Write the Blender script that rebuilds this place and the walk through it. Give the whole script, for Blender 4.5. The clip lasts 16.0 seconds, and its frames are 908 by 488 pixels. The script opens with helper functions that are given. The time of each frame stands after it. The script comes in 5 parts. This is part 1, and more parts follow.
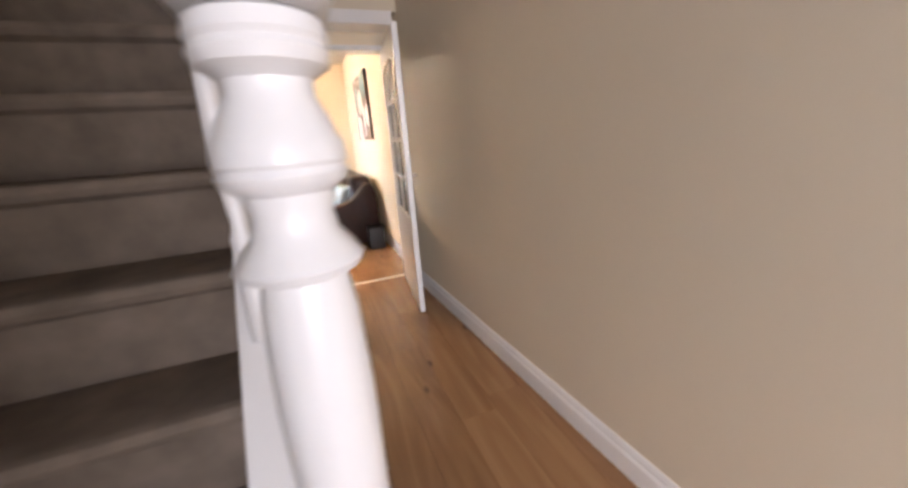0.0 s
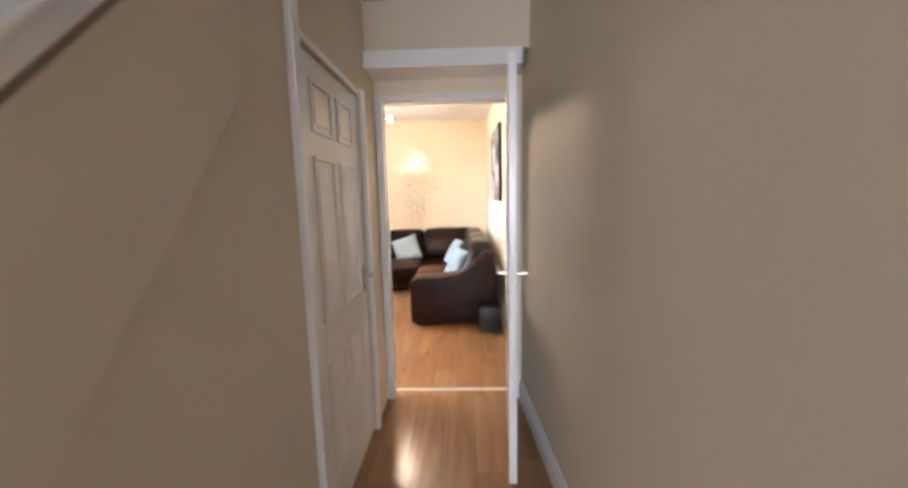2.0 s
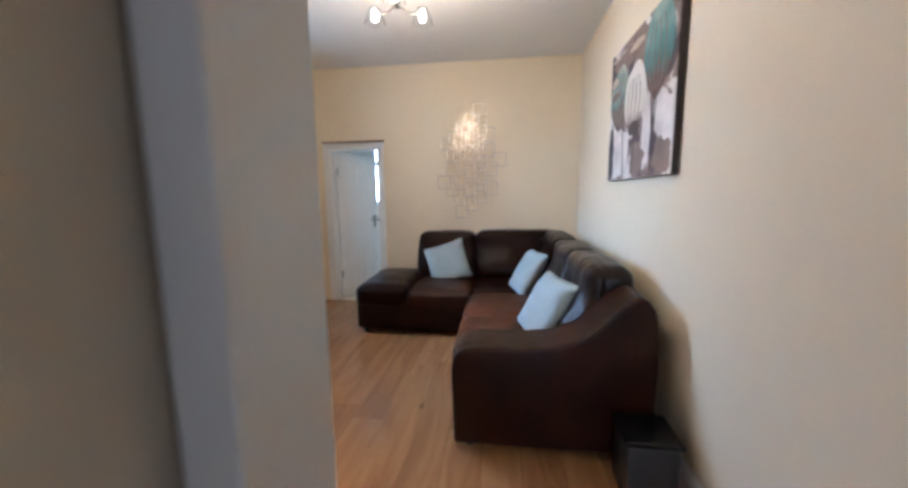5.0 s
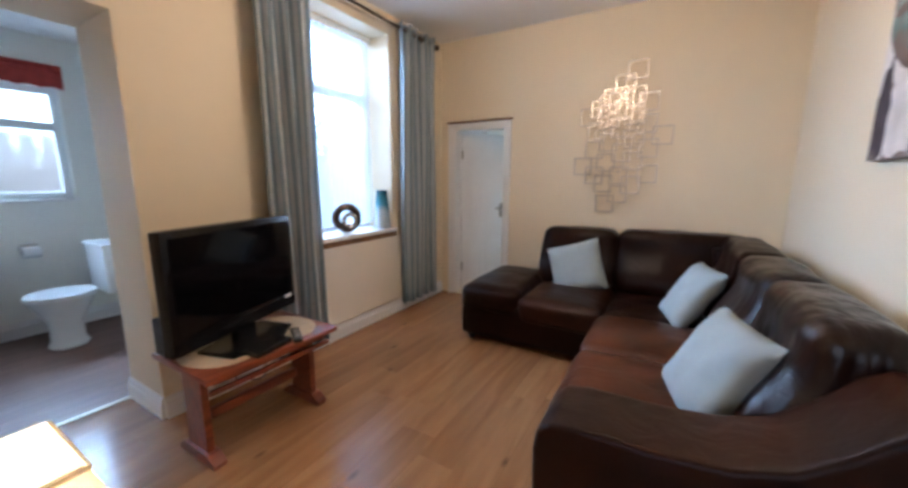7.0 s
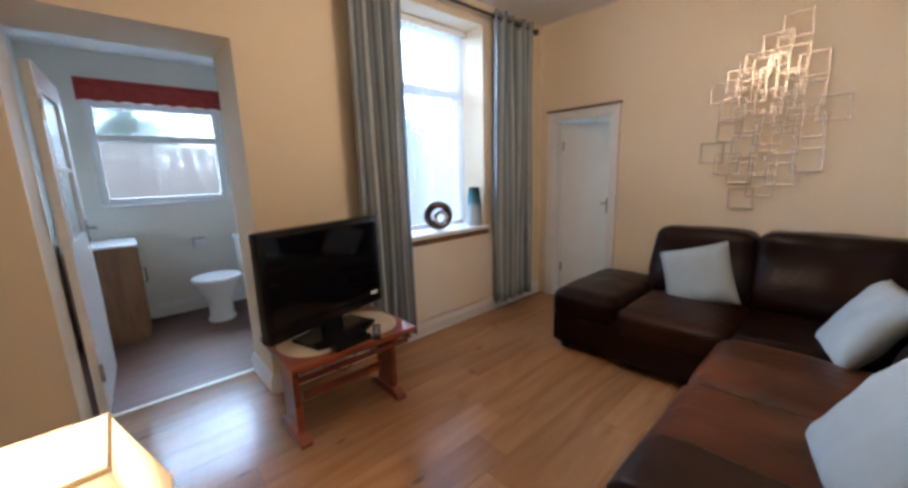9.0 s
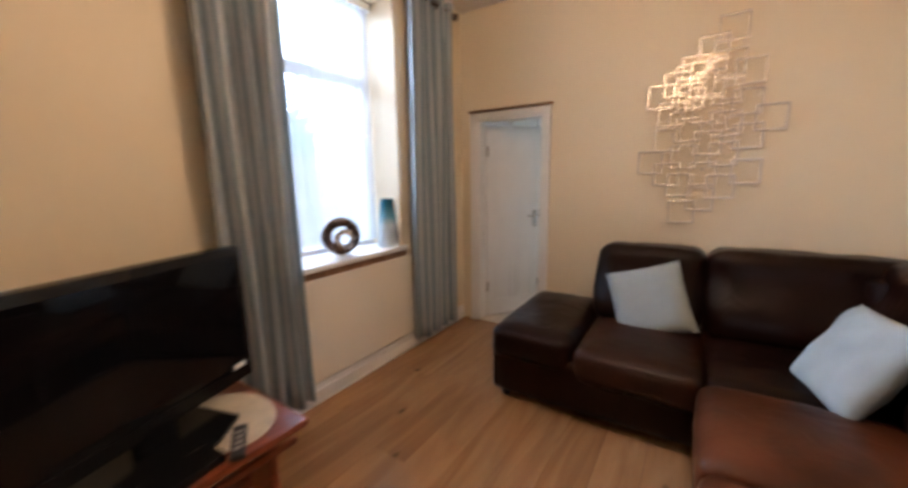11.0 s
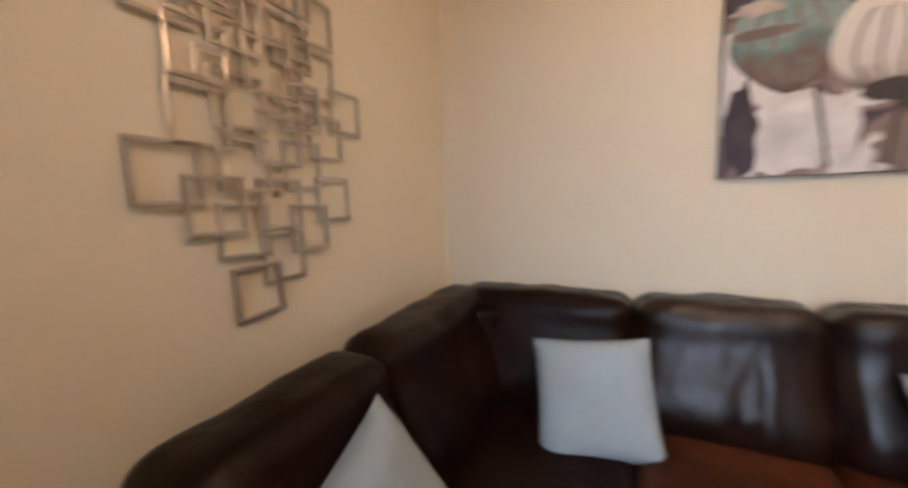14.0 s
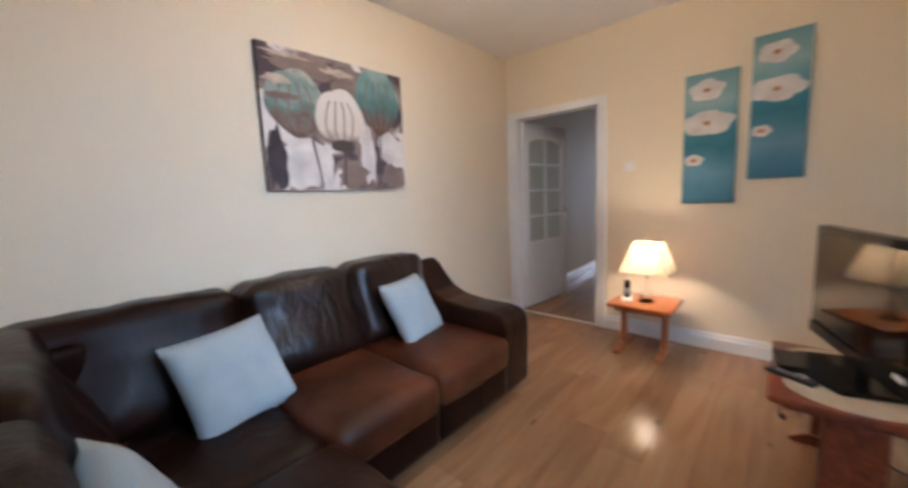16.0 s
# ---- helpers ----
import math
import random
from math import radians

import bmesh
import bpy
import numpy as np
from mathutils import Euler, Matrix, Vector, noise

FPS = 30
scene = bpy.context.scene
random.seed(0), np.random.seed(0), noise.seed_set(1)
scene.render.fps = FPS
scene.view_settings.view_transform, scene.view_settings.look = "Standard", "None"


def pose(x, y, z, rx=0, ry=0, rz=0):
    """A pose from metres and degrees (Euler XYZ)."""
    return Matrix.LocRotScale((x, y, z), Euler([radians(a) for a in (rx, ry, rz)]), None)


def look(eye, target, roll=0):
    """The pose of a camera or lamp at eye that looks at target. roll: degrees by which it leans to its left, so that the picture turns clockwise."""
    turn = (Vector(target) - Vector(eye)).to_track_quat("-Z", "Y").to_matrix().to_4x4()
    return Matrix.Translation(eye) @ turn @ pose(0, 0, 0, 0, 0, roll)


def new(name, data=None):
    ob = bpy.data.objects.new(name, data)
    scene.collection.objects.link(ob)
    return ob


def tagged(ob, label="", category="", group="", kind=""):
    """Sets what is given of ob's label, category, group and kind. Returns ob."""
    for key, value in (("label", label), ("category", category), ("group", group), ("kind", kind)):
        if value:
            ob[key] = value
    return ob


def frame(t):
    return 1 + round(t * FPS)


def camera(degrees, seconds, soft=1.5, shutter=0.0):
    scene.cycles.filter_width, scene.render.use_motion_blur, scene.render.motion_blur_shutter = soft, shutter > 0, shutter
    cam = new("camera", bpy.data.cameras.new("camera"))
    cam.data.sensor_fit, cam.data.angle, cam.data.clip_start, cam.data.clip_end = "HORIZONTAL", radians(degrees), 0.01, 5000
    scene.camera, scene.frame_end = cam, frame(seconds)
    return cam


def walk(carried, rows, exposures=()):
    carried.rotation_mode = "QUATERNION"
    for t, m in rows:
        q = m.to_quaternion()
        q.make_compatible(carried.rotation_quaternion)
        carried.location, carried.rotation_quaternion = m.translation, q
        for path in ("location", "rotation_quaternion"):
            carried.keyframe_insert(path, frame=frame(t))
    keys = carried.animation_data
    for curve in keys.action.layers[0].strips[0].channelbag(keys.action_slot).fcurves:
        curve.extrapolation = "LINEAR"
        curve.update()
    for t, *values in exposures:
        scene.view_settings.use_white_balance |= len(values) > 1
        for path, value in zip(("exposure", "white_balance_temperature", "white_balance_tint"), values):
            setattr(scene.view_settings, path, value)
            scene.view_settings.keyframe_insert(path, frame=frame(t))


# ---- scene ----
# ---- camera ----
cam = camera(101.5, 16.0, soft=3.0, shutter=0.5)
PATH = [
    (0, (0.264, 0.732, 1.306), (0.938, 2.532, 0.754), -4.2),
    (0.5, (0.471, 0.91, 1.346), (1.066, 2.741, 0.805), -1.6),
    (1, (0.621, 1.133, 1.356), (0.929, 3.051, 0.882), -0.9),
    (1.5, (0.705, 1.377, 1.42), (0.758, 3.342, 1.051), -2.7),
    (2, (0.705, 1.644, 1.438), (0.66, 3.626, 1.175), -1.3),
    (2.5, (0.68, 1.982, 1.426), (0.569, 3.946, 1.064), 3.5),
    (3, (0.621, 2.347, 1.41), (0.472, 4.322, 1.131), 3.5),
    (3.2, (0.599, 2.516, 1.411), (0.47, 4.485, 1.081), 2.0),
    (5.5, (0.348, 4.15, 1.268), (0.0, 6.102, 1.004), -1.4),
    (6, (0.366, 4.289, 1.277), (-0.142, 6.202, 0.994), -1.1),
    (6.5, (0.394, 4.426, 1.297), (-0.297, 6.273, 0.961), -1.3),
    (7, (0.444, 4.557, 1.279), (-0.561, 6.252, 0.937), 0.2),
    (7.5, (0.5, 4.675, 1.336), (-0.736, 6.196, 0.939), -0.3),
    (8, (0.51, 4.727, 1.293), (-0.889, 6.112, 0.936), -0.7),
    (10.5, (0.294, 4.984, 1.343), (-1.18, 6.266, 0.912), -2.6),
    (11, (0.004, 5.195, 1.318), (-1.084, 6.837, 0.968), -0.9),
    (11.5, (-0.143, 5.527, 1.279), (-1.038, 7.29, 0.974), -1.8),
    (12, (-0.345, 5.876, 1.317), (-0.991, 7.744, 1.014), -1.1),
    (12.5, (-0.568, 6.25, 1.298), (-0.725, 8.231, 1.069), -1.0),
    (13, (-0.676, 6.632, 1.248), (-0.165, 8.564, 1.16), 0.1),
    (13.5, (-0.736, 6.94, 1.267), (0.439, 8.552, 1.115), -2.3),
    (14, (-0.799, 7.119, 1.317), (0.991, 7.977, 1.074), -2.1),
    (14.5, (-0.907, 7.285, 1.305), (1.074, 7.174, 1.052), -1.8),
    (15, (-1.038, 7.433, 1.28), (0.799, 6.678, 1.049), -2.2),
    (15.5, (-1.106, 7.552, 1.285), (0.544, 6.443, 1.066), -2.8),
    (16, (-1.134, 7.698, 1.281), (0.197, 6.227, 1.029), -2.4),
]
walk(cam, [(t, look(eye, target, roll)) for t, eye, target, roll in PATH],
     exposures=[(0.0, 1.35, 6900, 21), (1.0, 1.4, 7200, 22), (1.5, 1.42, 6500, 17), (2.0, 1.28, 6300, 16), (3.0, 1.15, 5800, 15), (5.3, 0.1, 5250, 12), (6.5, 0.1, 5450, 15), (8.0, -0.22, 6000, 19),
                (10.5, -0.2, 6300, 20), (11.1, -0.1, 6700, 23), (12.0, -0.45, 6300, 20), (12.6, -0.22, 6900, 24), (13.4, -0.05, 7500, 28), (14.0, -0.3, 6900, 22), (14.5, -0.05, 5800, 18), (15.3, 0.0, 5750, 16), (16.0, -0.12, 5700, 16)])

# ---- world and large lights ----
scene.view_settings.exposure = 0.0
world = bpy.data.worlds.new("sky")
scene.world = world
world.use_nodes = True
wn = world.node_tree
sky = wn.nodes.new("ShaderNodeTexSky")
sky.sky_type, sky.sun_disc = "NISHITA", False
sky.sun_elevation, sky.sun_rotation = radians(38), radians(200)
wn.nodes["Background"].inputs["Strength"].default_value = 0.15
wn.links.new(sky.outputs["Color"], wn.nodes["Background"].inputs["Color"])


def lamp(name, kind, m, energy, color, size=0.1, size_y=None):
    data = bpy.data.lights.new(name, kind)
    data.energy, data.color = energy, color
    if kind == "AREA":
        data.shape, data.size, data.size_y = "RECTANGLE", size, size_y or size
    elif kind == "SUN":
        data.angle = radians(12)
    else:
        data.shadow_soft_size = size
    ob = new(name, data)
    ob.matrix_world = m
    return ob


DAY, WARM = (0.56, 0.78, 1.0), (1.0, 0.76, 0.50)
lamp("overcast_sun", "SUN", look((5.5, 2.5, 9), (0, 5, 0)), 0.55, (1, 0.97, 0.93))
lamp("sky_daylight_garden", "AREA", look((-9.0, 8.0, 4.2), (0, 8.0, 3.4)), 6800, DAY, 14.0, 5.2)
lamp("sky_daylight_bathroom", "AREA", look((-4.95, 5.175, 2.75), (-2.2, 5.175, 0.7)), 85, DAY, 1.6, 0.9)
lamp("sky_daylight_kitchen", "AREA", look((-1.3, 13.0, 2.6), (-1.3, 8, 2.2)), 520, DAY, 4.0, 3.0)
lamp("front_door_daylight", "AREA", look((0.3, -2.3, 1.45), (0.6, 3, 1.2)), 60, (0.82, 0.89, 1.0), 0.7, 1.9)
# unseen fill lamp added above the stairs; no window or fitting stands there
lamp("stair_fill_light", "AREA", look((-0.35, 3.9, 4.0), (-0.35, 1.6, 1.0)), 1.5, (0.85, 0.9, 1.0), 0.6, 0.6)
for ang in (40, 160, 280):
    lamp("ceiling_bulb_light", "POINT", pose(-0.28 + 0.17 * math.cos(radians(ang)), 6.25 + 0.17 * math.sin(radians(ang)), 2.28), 13, WARM, 0.035)
lamp("table_lamp_light", "POINT", pose(-0.345, 4.60, 0.76), 17, WARM, 0.05)


# ---- materials ----
def mat(name, color, rough=0.5, metal=0.0, vary=0.06, scale=3.0, bump=0.0, bump_scale=60.0, spec=0.5, **extra):
    m = bpy.data.materials.new(name)
    m.use_nodes = True
    nt = m.node_tree
    b = nt.nodes["Principled BSDF"]
    b.inputs["Roughness"].default_value, b.inputs["Metallic"].default_value = rough, metal
    b.inputs["Specular IOR Level"].default_value = spec
    for key, value in extra.items():
        b.inputs[key.replace("_", " ")].default_value = value
    tc = nt.nodes.new("ShaderNodeTexCoord")
    n1, n2 = nt.nodes.new("ShaderNodeTexNoise"), nt.nodes.new("ShaderNodeTexNoise")
    n1.inputs["Scale"].default_value, n1.inputs["Detail"].default_value = scale, 5
    n2.inputs["Scale"].default_value, n2.inputs["Detail"].default_value = bump_scale, 4
    nt.links.new(tc.outputs["Object"], n1.inputs["Vector"])
    nt.links.new(tc.outputs["Object"], n2.inputs["Vector"])
    ramp = nt.nodes.new("ShaderNodeValToRGB")
    ramp.color_ramp.elements[0].position, ramp.color_ramp.elements[1].position = 0.3, 0.7
    ramp.color_ramp.elements[0].color = (*[c * (1 - vary) for c in color], 1)
    ramp.color_ramp.elements[1].color = (*[min(1, c * (1 + vary)) for c in color], 1)
    nt.links.new(n1.outputs["Fac"], ramp.inputs["Fac"])
    nt.links.new(ramp.outputs["Color"], b.inputs["Base Color"])
    if bump:
        bp = nt.nodes.new("ShaderNodeBump")
        bp.inputs["Strength"].default_value, bp.inputs["Distance"].default_value = bump, 0.004
        nt.links.new(n2.outputs["Fac"], bp.inputs["Height"])
        nt.links.new(bp.outputs["Normal"], b.inputs["Normal"])
    return m


def gradient_mat(name, stops, axis, lo, hi, rough=0.6, noise_amount=0.15, noise_scale=6.0, **extra):
    """A colour that runs along one axis of the object, broken up by noise."""
    m = mat(name, (0.5, 0.5, 0.5), rough, **extra)
    nt = m.node_tree
    b = nt.nodes["Principled BSDF"]
    tc = nt.nodes.new("ShaderNodeTexCoord")
    sep = nt.nodes.new("ShaderNodeSeparateXYZ")
    nt.links.new(tc.outputs["Object"], sep.inputs[0])
    mr = nt.nodes.new("ShaderNodeMapRange")
    mr.inputs["From Min"].default_value, mr.inputs["From Max"].default_value = lo, hi
    nt.links.new(sep.outputs[axis], mr.inputs["Value"])
    ns = nt.nodes.new("ShaderNodeTexNoise")
    ns.inputs["Scale"].default_value, ns.inputs["Detail"].default_value = noise_scale, 6
    nt.links.new(tc.outputs["Object"], ns.inputs["Vector"])
    ma = nt.nodes.new("ShaderNodeMath")
    ma.operation = "MULTIPLY_ADD"
    nt.links.new(ns.outputs["Fac"], ma.inputs[0])
    ma.inputs[1].default_value = noise_amount
    nt.links.new(mr.outputs["Result"], ma.inputs[2])
    sub = nt.nodes.new("ShaderNodeMath")
    sub.operation = "SUBTRACT"
    nt.links.new(ma.outputs[0], sub.inputs[0])
    sub.inputs[1].default_value = noise_amount / 2
    ramp = nt.nodes.new("ShaderNodeValToRGB")
    e = ramp.color_ramp.elements
    while len(e) < len(stops):
        e.new(0.5)
    for el, (p, c) in zip(e, stops):
        el.position, el.color = p, (*c, 1)
    nt.links.new(sub.outputs[0], ramp.inputs["Fac"])
    nt.links.new(ramp.outputs["Color"], b.inputs["Base Color"])
    return m


def wood_mat(name, dark, light, rough, axis_scale, bump=0.05, per_object=0.25, knots=False):
    """Wood grain stretched along one axis, each board a little lighter or darker."""
    m = bpy.data.materials.new(name)
    m.use_nodes = True
    nt = m.node_tree
    b = nt.nodes["Principled BSDF"]
    b.inputs["Roughness"].default_value = rough
    tc = nt.nodes.new("ShaderNodeTexCoord")
    oi = nt.nodes.new("ShaderNodeObjectInfo")
    mp = nt.nodes.new("ShaderNodeMapping")
    mp.inputs["Scale"].default_value = axis_scale
    nt.links.new(tc.outputs["Object"], mp.inputs["Vector"])
    off = nt.nodes.new("ShaderNodeVectorMath")
    off.operation = "MULTIPLY"
    nt.links.new(oi.outputs["Random"], off.inputs[0])
    off.inputs[1].default_value = (31, 17, 9)
    nt.links.new(off.outputs[0], mp.inputs["Location"])
    n1 = nt.nodes.new("ShaderNodeTexNoise")
    n1.inputs["Scale"].default_value, n1.inputs["Detail"].default_value, n1.inputs["Distortion"].default_value = 1.0, 8, 1.4
    nt.links.new(mp.outputs["Vector"], n1.inputs["Vector"])
    ma = nt.nodes.new("ShaderNodeMath")
    ma.operation = "MULTIPLY_ADD"
    nt.links.new(oi.outputs["Random"], ma.inputs[0])
    ma.inputs[1].default_value = per_object
    nt.links.new(n1.outputs["Fac"], ma.inputs[2])
    ramp = nt.nodes.new("ShaderNodeValToRGB")
    ramp.color_ramp.elements[0].position, ramp.color_ramp.elements[1].position = 0.35, 0.8 + per_object * 0.5
    ramp.color_ramp.elements[0].color, ramp.color_ramp.elements[1].color = (*dark, 1), (*light, 1)
    nt.links.new(ma.outputs[0], ramp.inputs["Fac"])
    color = ramp.outputs["Color"]
    if knots:
        vm, vo, kr, mixk = nt.nodes.new("ShaderNodeMapping"), nt.nodes.new("ShaderNodeTexVoronoi"), nt.nodes.new("ShaderNodeValToRGB"), nt.nodes.new("ShaderNodeMixRGB")
        vm.inputs["Scale"].default_value = (5.2, 2.4, 1)
        nt.links.new(tc.outputs["Object"], vm.inputs["Vector"])
        nt.links.new(off.outputs[0], vm.inputs["Location"])
        vo.inputs["Scale"].default_value = 1.0
        nt.links.new(vm.outputs["Vector"], vo.inputs["Vector"])
        kr.color_ramp.elements[0].position, kr.color_ramp.elements[1].position = 0.03, 0.11
        kr.color_ramp.elements[0].color, kr.color_ramp.elements[1].color = (0.42, 0.42, 0.42, 1), (1, 1, 1, 1)
        nt.links.new(vo.outputs["Distance"], kr.inputs["Fac"])
        mixk.blend_type, mixk.inputs[0].default_value = "MULTIPLY", 1.0
        nt.links.new(color, mixk.inputs[1])
        nt.links.new(kr.outputs["Color"], mixk.inputs[2])
        color = mixk.outputs[0]
    nt.links.new(color, b.inputs["Base Color"])
    bp = nt.nodes.new("ShaderNodeBump")
    bp.inputs["Strength"].default_value, bp.inputs["Distance"].default_value = bump, 0.002
    nt.links.new(n1.outputs["Fac"], bp.inputs["Height"])
    nt.links.new(bp.outputs["Normal"], b.inputs["Normal"])
    return m


M_WALL = mat("cream_wall_paint", (0.74, 0.633, 0.47), 0.6, vary=0.025, scale=1.3, bump=0.10, bump_scale=120)
M_PANEL = mat("pale_cream_gloss_paint", (0.80, 0.735, 0.64), 0.42, vary=0.03, scale=2.5, bump=0.04, bump_scale=40)
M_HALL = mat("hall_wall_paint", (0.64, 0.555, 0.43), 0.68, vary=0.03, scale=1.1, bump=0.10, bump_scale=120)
M_BATH = mat("bathroom_wall_paint", (0.80, 0.79, 0.73), 0.5, vary=0.03, scale=2)
M_CEIL = mat("ceiling_paint", (0.78, 0.76, 0.74), 0.8, vary=0.02, bump=0.12, bump_scale=90)
M_WHITE = mat("white_gloss_paint", (0.78, 0.77, 0.76), 0.28, vary=0.03, scale=5, bump=0.03, bump_scale=30)
M_UPVC = mat("white_upvc", (0.80, 0.81, 0.82), 0.3, vary=0.02)
M_PLANK = wood_mat("laminate_plank", (0.225, 0.112, 0.05), (0.365, 0.20, 0.096), 0.18, (9, 1.1, 6), 0.03, 0.25, True)
M_PLANK_DARK = wood_mat("bathroom_plank", (0.11, 0.055, 0.042), (0.21, 0.115, 0.085), 0.36, (26, 1.8, 8), 0.05)
M_GAP = mat("dark_joint", (0.06, 0.035, 0.02), 0.8)
M_TILEFLOOR = mat("beige_floor_tile", (0.55, 0.48, 0.40), 0.35, vary=0.1, scale=8)
M_STRIP = mat("pale_threshold_metal", (0.75, 0.70, 0.58), 0.3, 0.6)
M_CARPET = mat("brown_stair_carpet", (0.21, 0.165, 0.13), 0.95, vary=0.22, scale=9, bump=0.8, bump_scale=320, spec=0.1)

def leather(name, color, rough, spec, vary, scale, crease, stretch=(7, 7, 4)):
    """Fine hide grain over soft creases."""
    m = mat(name, color, rough, spec=spec, vary=vary, scale=scale, bump=0.25, bump_scale=85)
    nt = m.node_tree
    tc, mp, no, bp = nt.nodes.new("ShaderNodeTexCoord"), nt.nodes.new("ShaderNodeMapping"), nt.nodes.new("ShaderNodeTexNoise"), nt.nodes.new("ShaderNodeBump")
    mp.inputs["Scale"].default_value = stretch
    no.inputs["Scale"].default_value, no.inputs["Detail"].default_value, no.inputs["Distortion"].default_value = 1.0, 3, 1.2
    bp.inputs["Strength"].default_value, bp.inputs["Distance"].default_value = crease, 0.018
    nt.links.new(tc.outputs["Object"], mp.inputs["Vector"])
    nt.links.new(mp.outputs["Vector"], no.inputs["Vector"])
    nt.links.new(no.outputs["Fac"], bp.inputs["Height"])
    fine = nt.nodes["Bump"]
    nt.links.new(bp.outputs["Normal"], fine.inputs["Normal"])
    return m


M_LEATHER = leather("dark_brown_leather", (0.0095, 0.0027, 0.0015), 0.34, 0.14, 0.4, 4.5, 0.35)
M_LEATHER_WORN = leather("worn_tan_leather", (0.060, 0.0160, 0.0060), 0.36, 0.2, 0.6, 3.4, 0.25)
M_LEATHER_MID = leather("half_worn_leather", (0.021, 0.0060, 0.0028), 0.36, 0.18, 0.55, 3.0, 0.3)
M_LEATHER_CREASED = leather("creased_brown_leather", (0.0105, 0.0031, 0.0018), 0.29, 0.36, 0.35, 4.5, 0.85, (10, 8, 3.4))
M_PILLOW = mat("pale_grey_cushion_cloth", (0.305, 0.35, 0.36), 0.9, vary=0.05, scale=9, bump=0.5, bump_scale=260, spec=0.2)
M_MAHOG = wood_mat("reddish_mahogany", (0.13, 0.026, 0.010), (0.30, 0.075, 0.028), 0.28, (18, 2.5, 18), 0.04, 0.05)
M_CHERRY = wood_mat("orange_cherry_wood", (0.30, 0.085, 0.022), (0.50, 0.17, 0.05), 0.28, (3, 22, 10), 0.04, 0.05)
M_INLAY = mat("cream_tile_inlay", (0.62, 0.53, 0.40), 0.3, vary=0.12, scale=14, bump=0.05)
M_BLACK = mat("black_gloss_plastic", (0.007, 0.007, 0.008), 0.2, spec=0.25)
M_SCREEN = mat("dark_screen_glass", (0.004, 0.004, 0.005), 0.06, vary=0.0, spec=0.36)
M_BLACKMATT = mat("black_matt_plastic", (0.018, 0.018, 0.020), 0.5)
M_CHROME = mat("brushed_chrome", (0.62, 0.60, 0.58), 0.22, 1.0, vary=0.05)
M_CHAMP = mat("champagne_metal", (0.56, 0.49, 0.42), 0.31, 1.0, vary=0.12, scale=12)
M_POLE = mat("dark_bronze_pole", (0.10, 0.07, 0.05), 0.35, 0.8)
M_SILVER = mat("mottled_silver_glaze", (0.42, 0.36, 0.33), 0.16, 0.9, vary=0.45, scale=30, bump=0.3, bump_scale=70)
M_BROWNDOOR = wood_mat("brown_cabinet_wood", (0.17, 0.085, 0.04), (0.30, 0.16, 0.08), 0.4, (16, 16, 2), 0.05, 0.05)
M_CERAMIC = mat("white_ceramic", (0.80, 0.80, 0.80), 0.12, vary=0.02)
M_RED = mat("red_blind_cloth", (0.36, 0.045, 0.035), 0.85, vary=0.15, scale=20, bump=0.3, bump_scale=200)
M_GREY = mat("grey_worktop", (0.30, 0.29, 0.28), 0.35, vary=0.2, scale=40)
M_PATCH = mat("pale_switch_plastic", (0.72, 0.70, 0.66), 0.35)
M_FENCE = wood_mat("weathered_fence_wood", (0.22, 0.165, 0.14), (0.38, 0.31, 0.27), 0.85, (16, 16, 2), 0.2, 0.3)
M_PAVE = mat("concrete_paving", (0.38, 0.36, 0.34), 0.9, vary=0.15, scale=2)
M_LEAF = mat("leaf_green", (0.07, 0.13, 0.05), 0.7, vary=0.3, scale=6)
M_BARK = mat("bark", (0.12, 0.09, 0.07), 0.9, vary=0.3, scale=14)


def shell_mat(name, color, rough, weight):
    """Thin cloth or paper that lets part of the light through."""
    m = mat(name, color, rough, vary=0.04, scale=8, bump=0.15, bump_scale=200, spec=0.2)
    nt = m.node_tree
    out, b = nt.nodes["Material Output"], nt.nodes["Principled BSDF"]
    tr, mix = nt.nodes.new("ShaderNodeBsdfTranslucent"), nt.nodes.new("ShaderNodeMixShader")
    tr.inputs["Color"].default_value, mix.inputs[0].default_value = (*color, 1), weight
    nt.links.new(b.outputs[0], mix.inputs[1])
    nt.links.new(tr.outputs[0], mix.inputs[2])
    nt.links.new(mix.outputs[0], out.inputs["Surface"])
    return m


M_SHADE = shell_mat("cream_lampshade_cloth", (0.84, 0.74, 0.55), 0.8, 0.42)
M_SLAT = shell_mat("sheer_blind_cloth", (0.70, 0.76, 0.82), 0.7, 0.5)
sl = M_SLAT.node_tree
clear, smix = sl.nodes.new("ShaderNodeBsdfTransparent"), sl.nodes.new("ShaderNodeMixShader")
smix.inputs[0].default_value = 0.55
last = sl.nodes["Material Output"].inputs["Surface"].links[0].from_socket
sl.links.new(last, smix.inputs[1])
sl.links.new(clear.outputs[0], smix.inputs[2])
sl.links.new(smix.outputs[0], sl.nodes["Material Output"].inputs["Surface"])
M_CURTAIN = shell_mat("grey_teal_curtain_cloth", (0.34, 0.40, 0.43), 0.85, 0.30)
cn = M_CURTAIN.node_tree
ctc, cuv, cramp = cn.nodes.new("ShaderNodeTexCoord"), cn.nodes.new("ShaderNodeSeparateXYZ"), cn.nodes.new("ShaderNodeValToRGB")
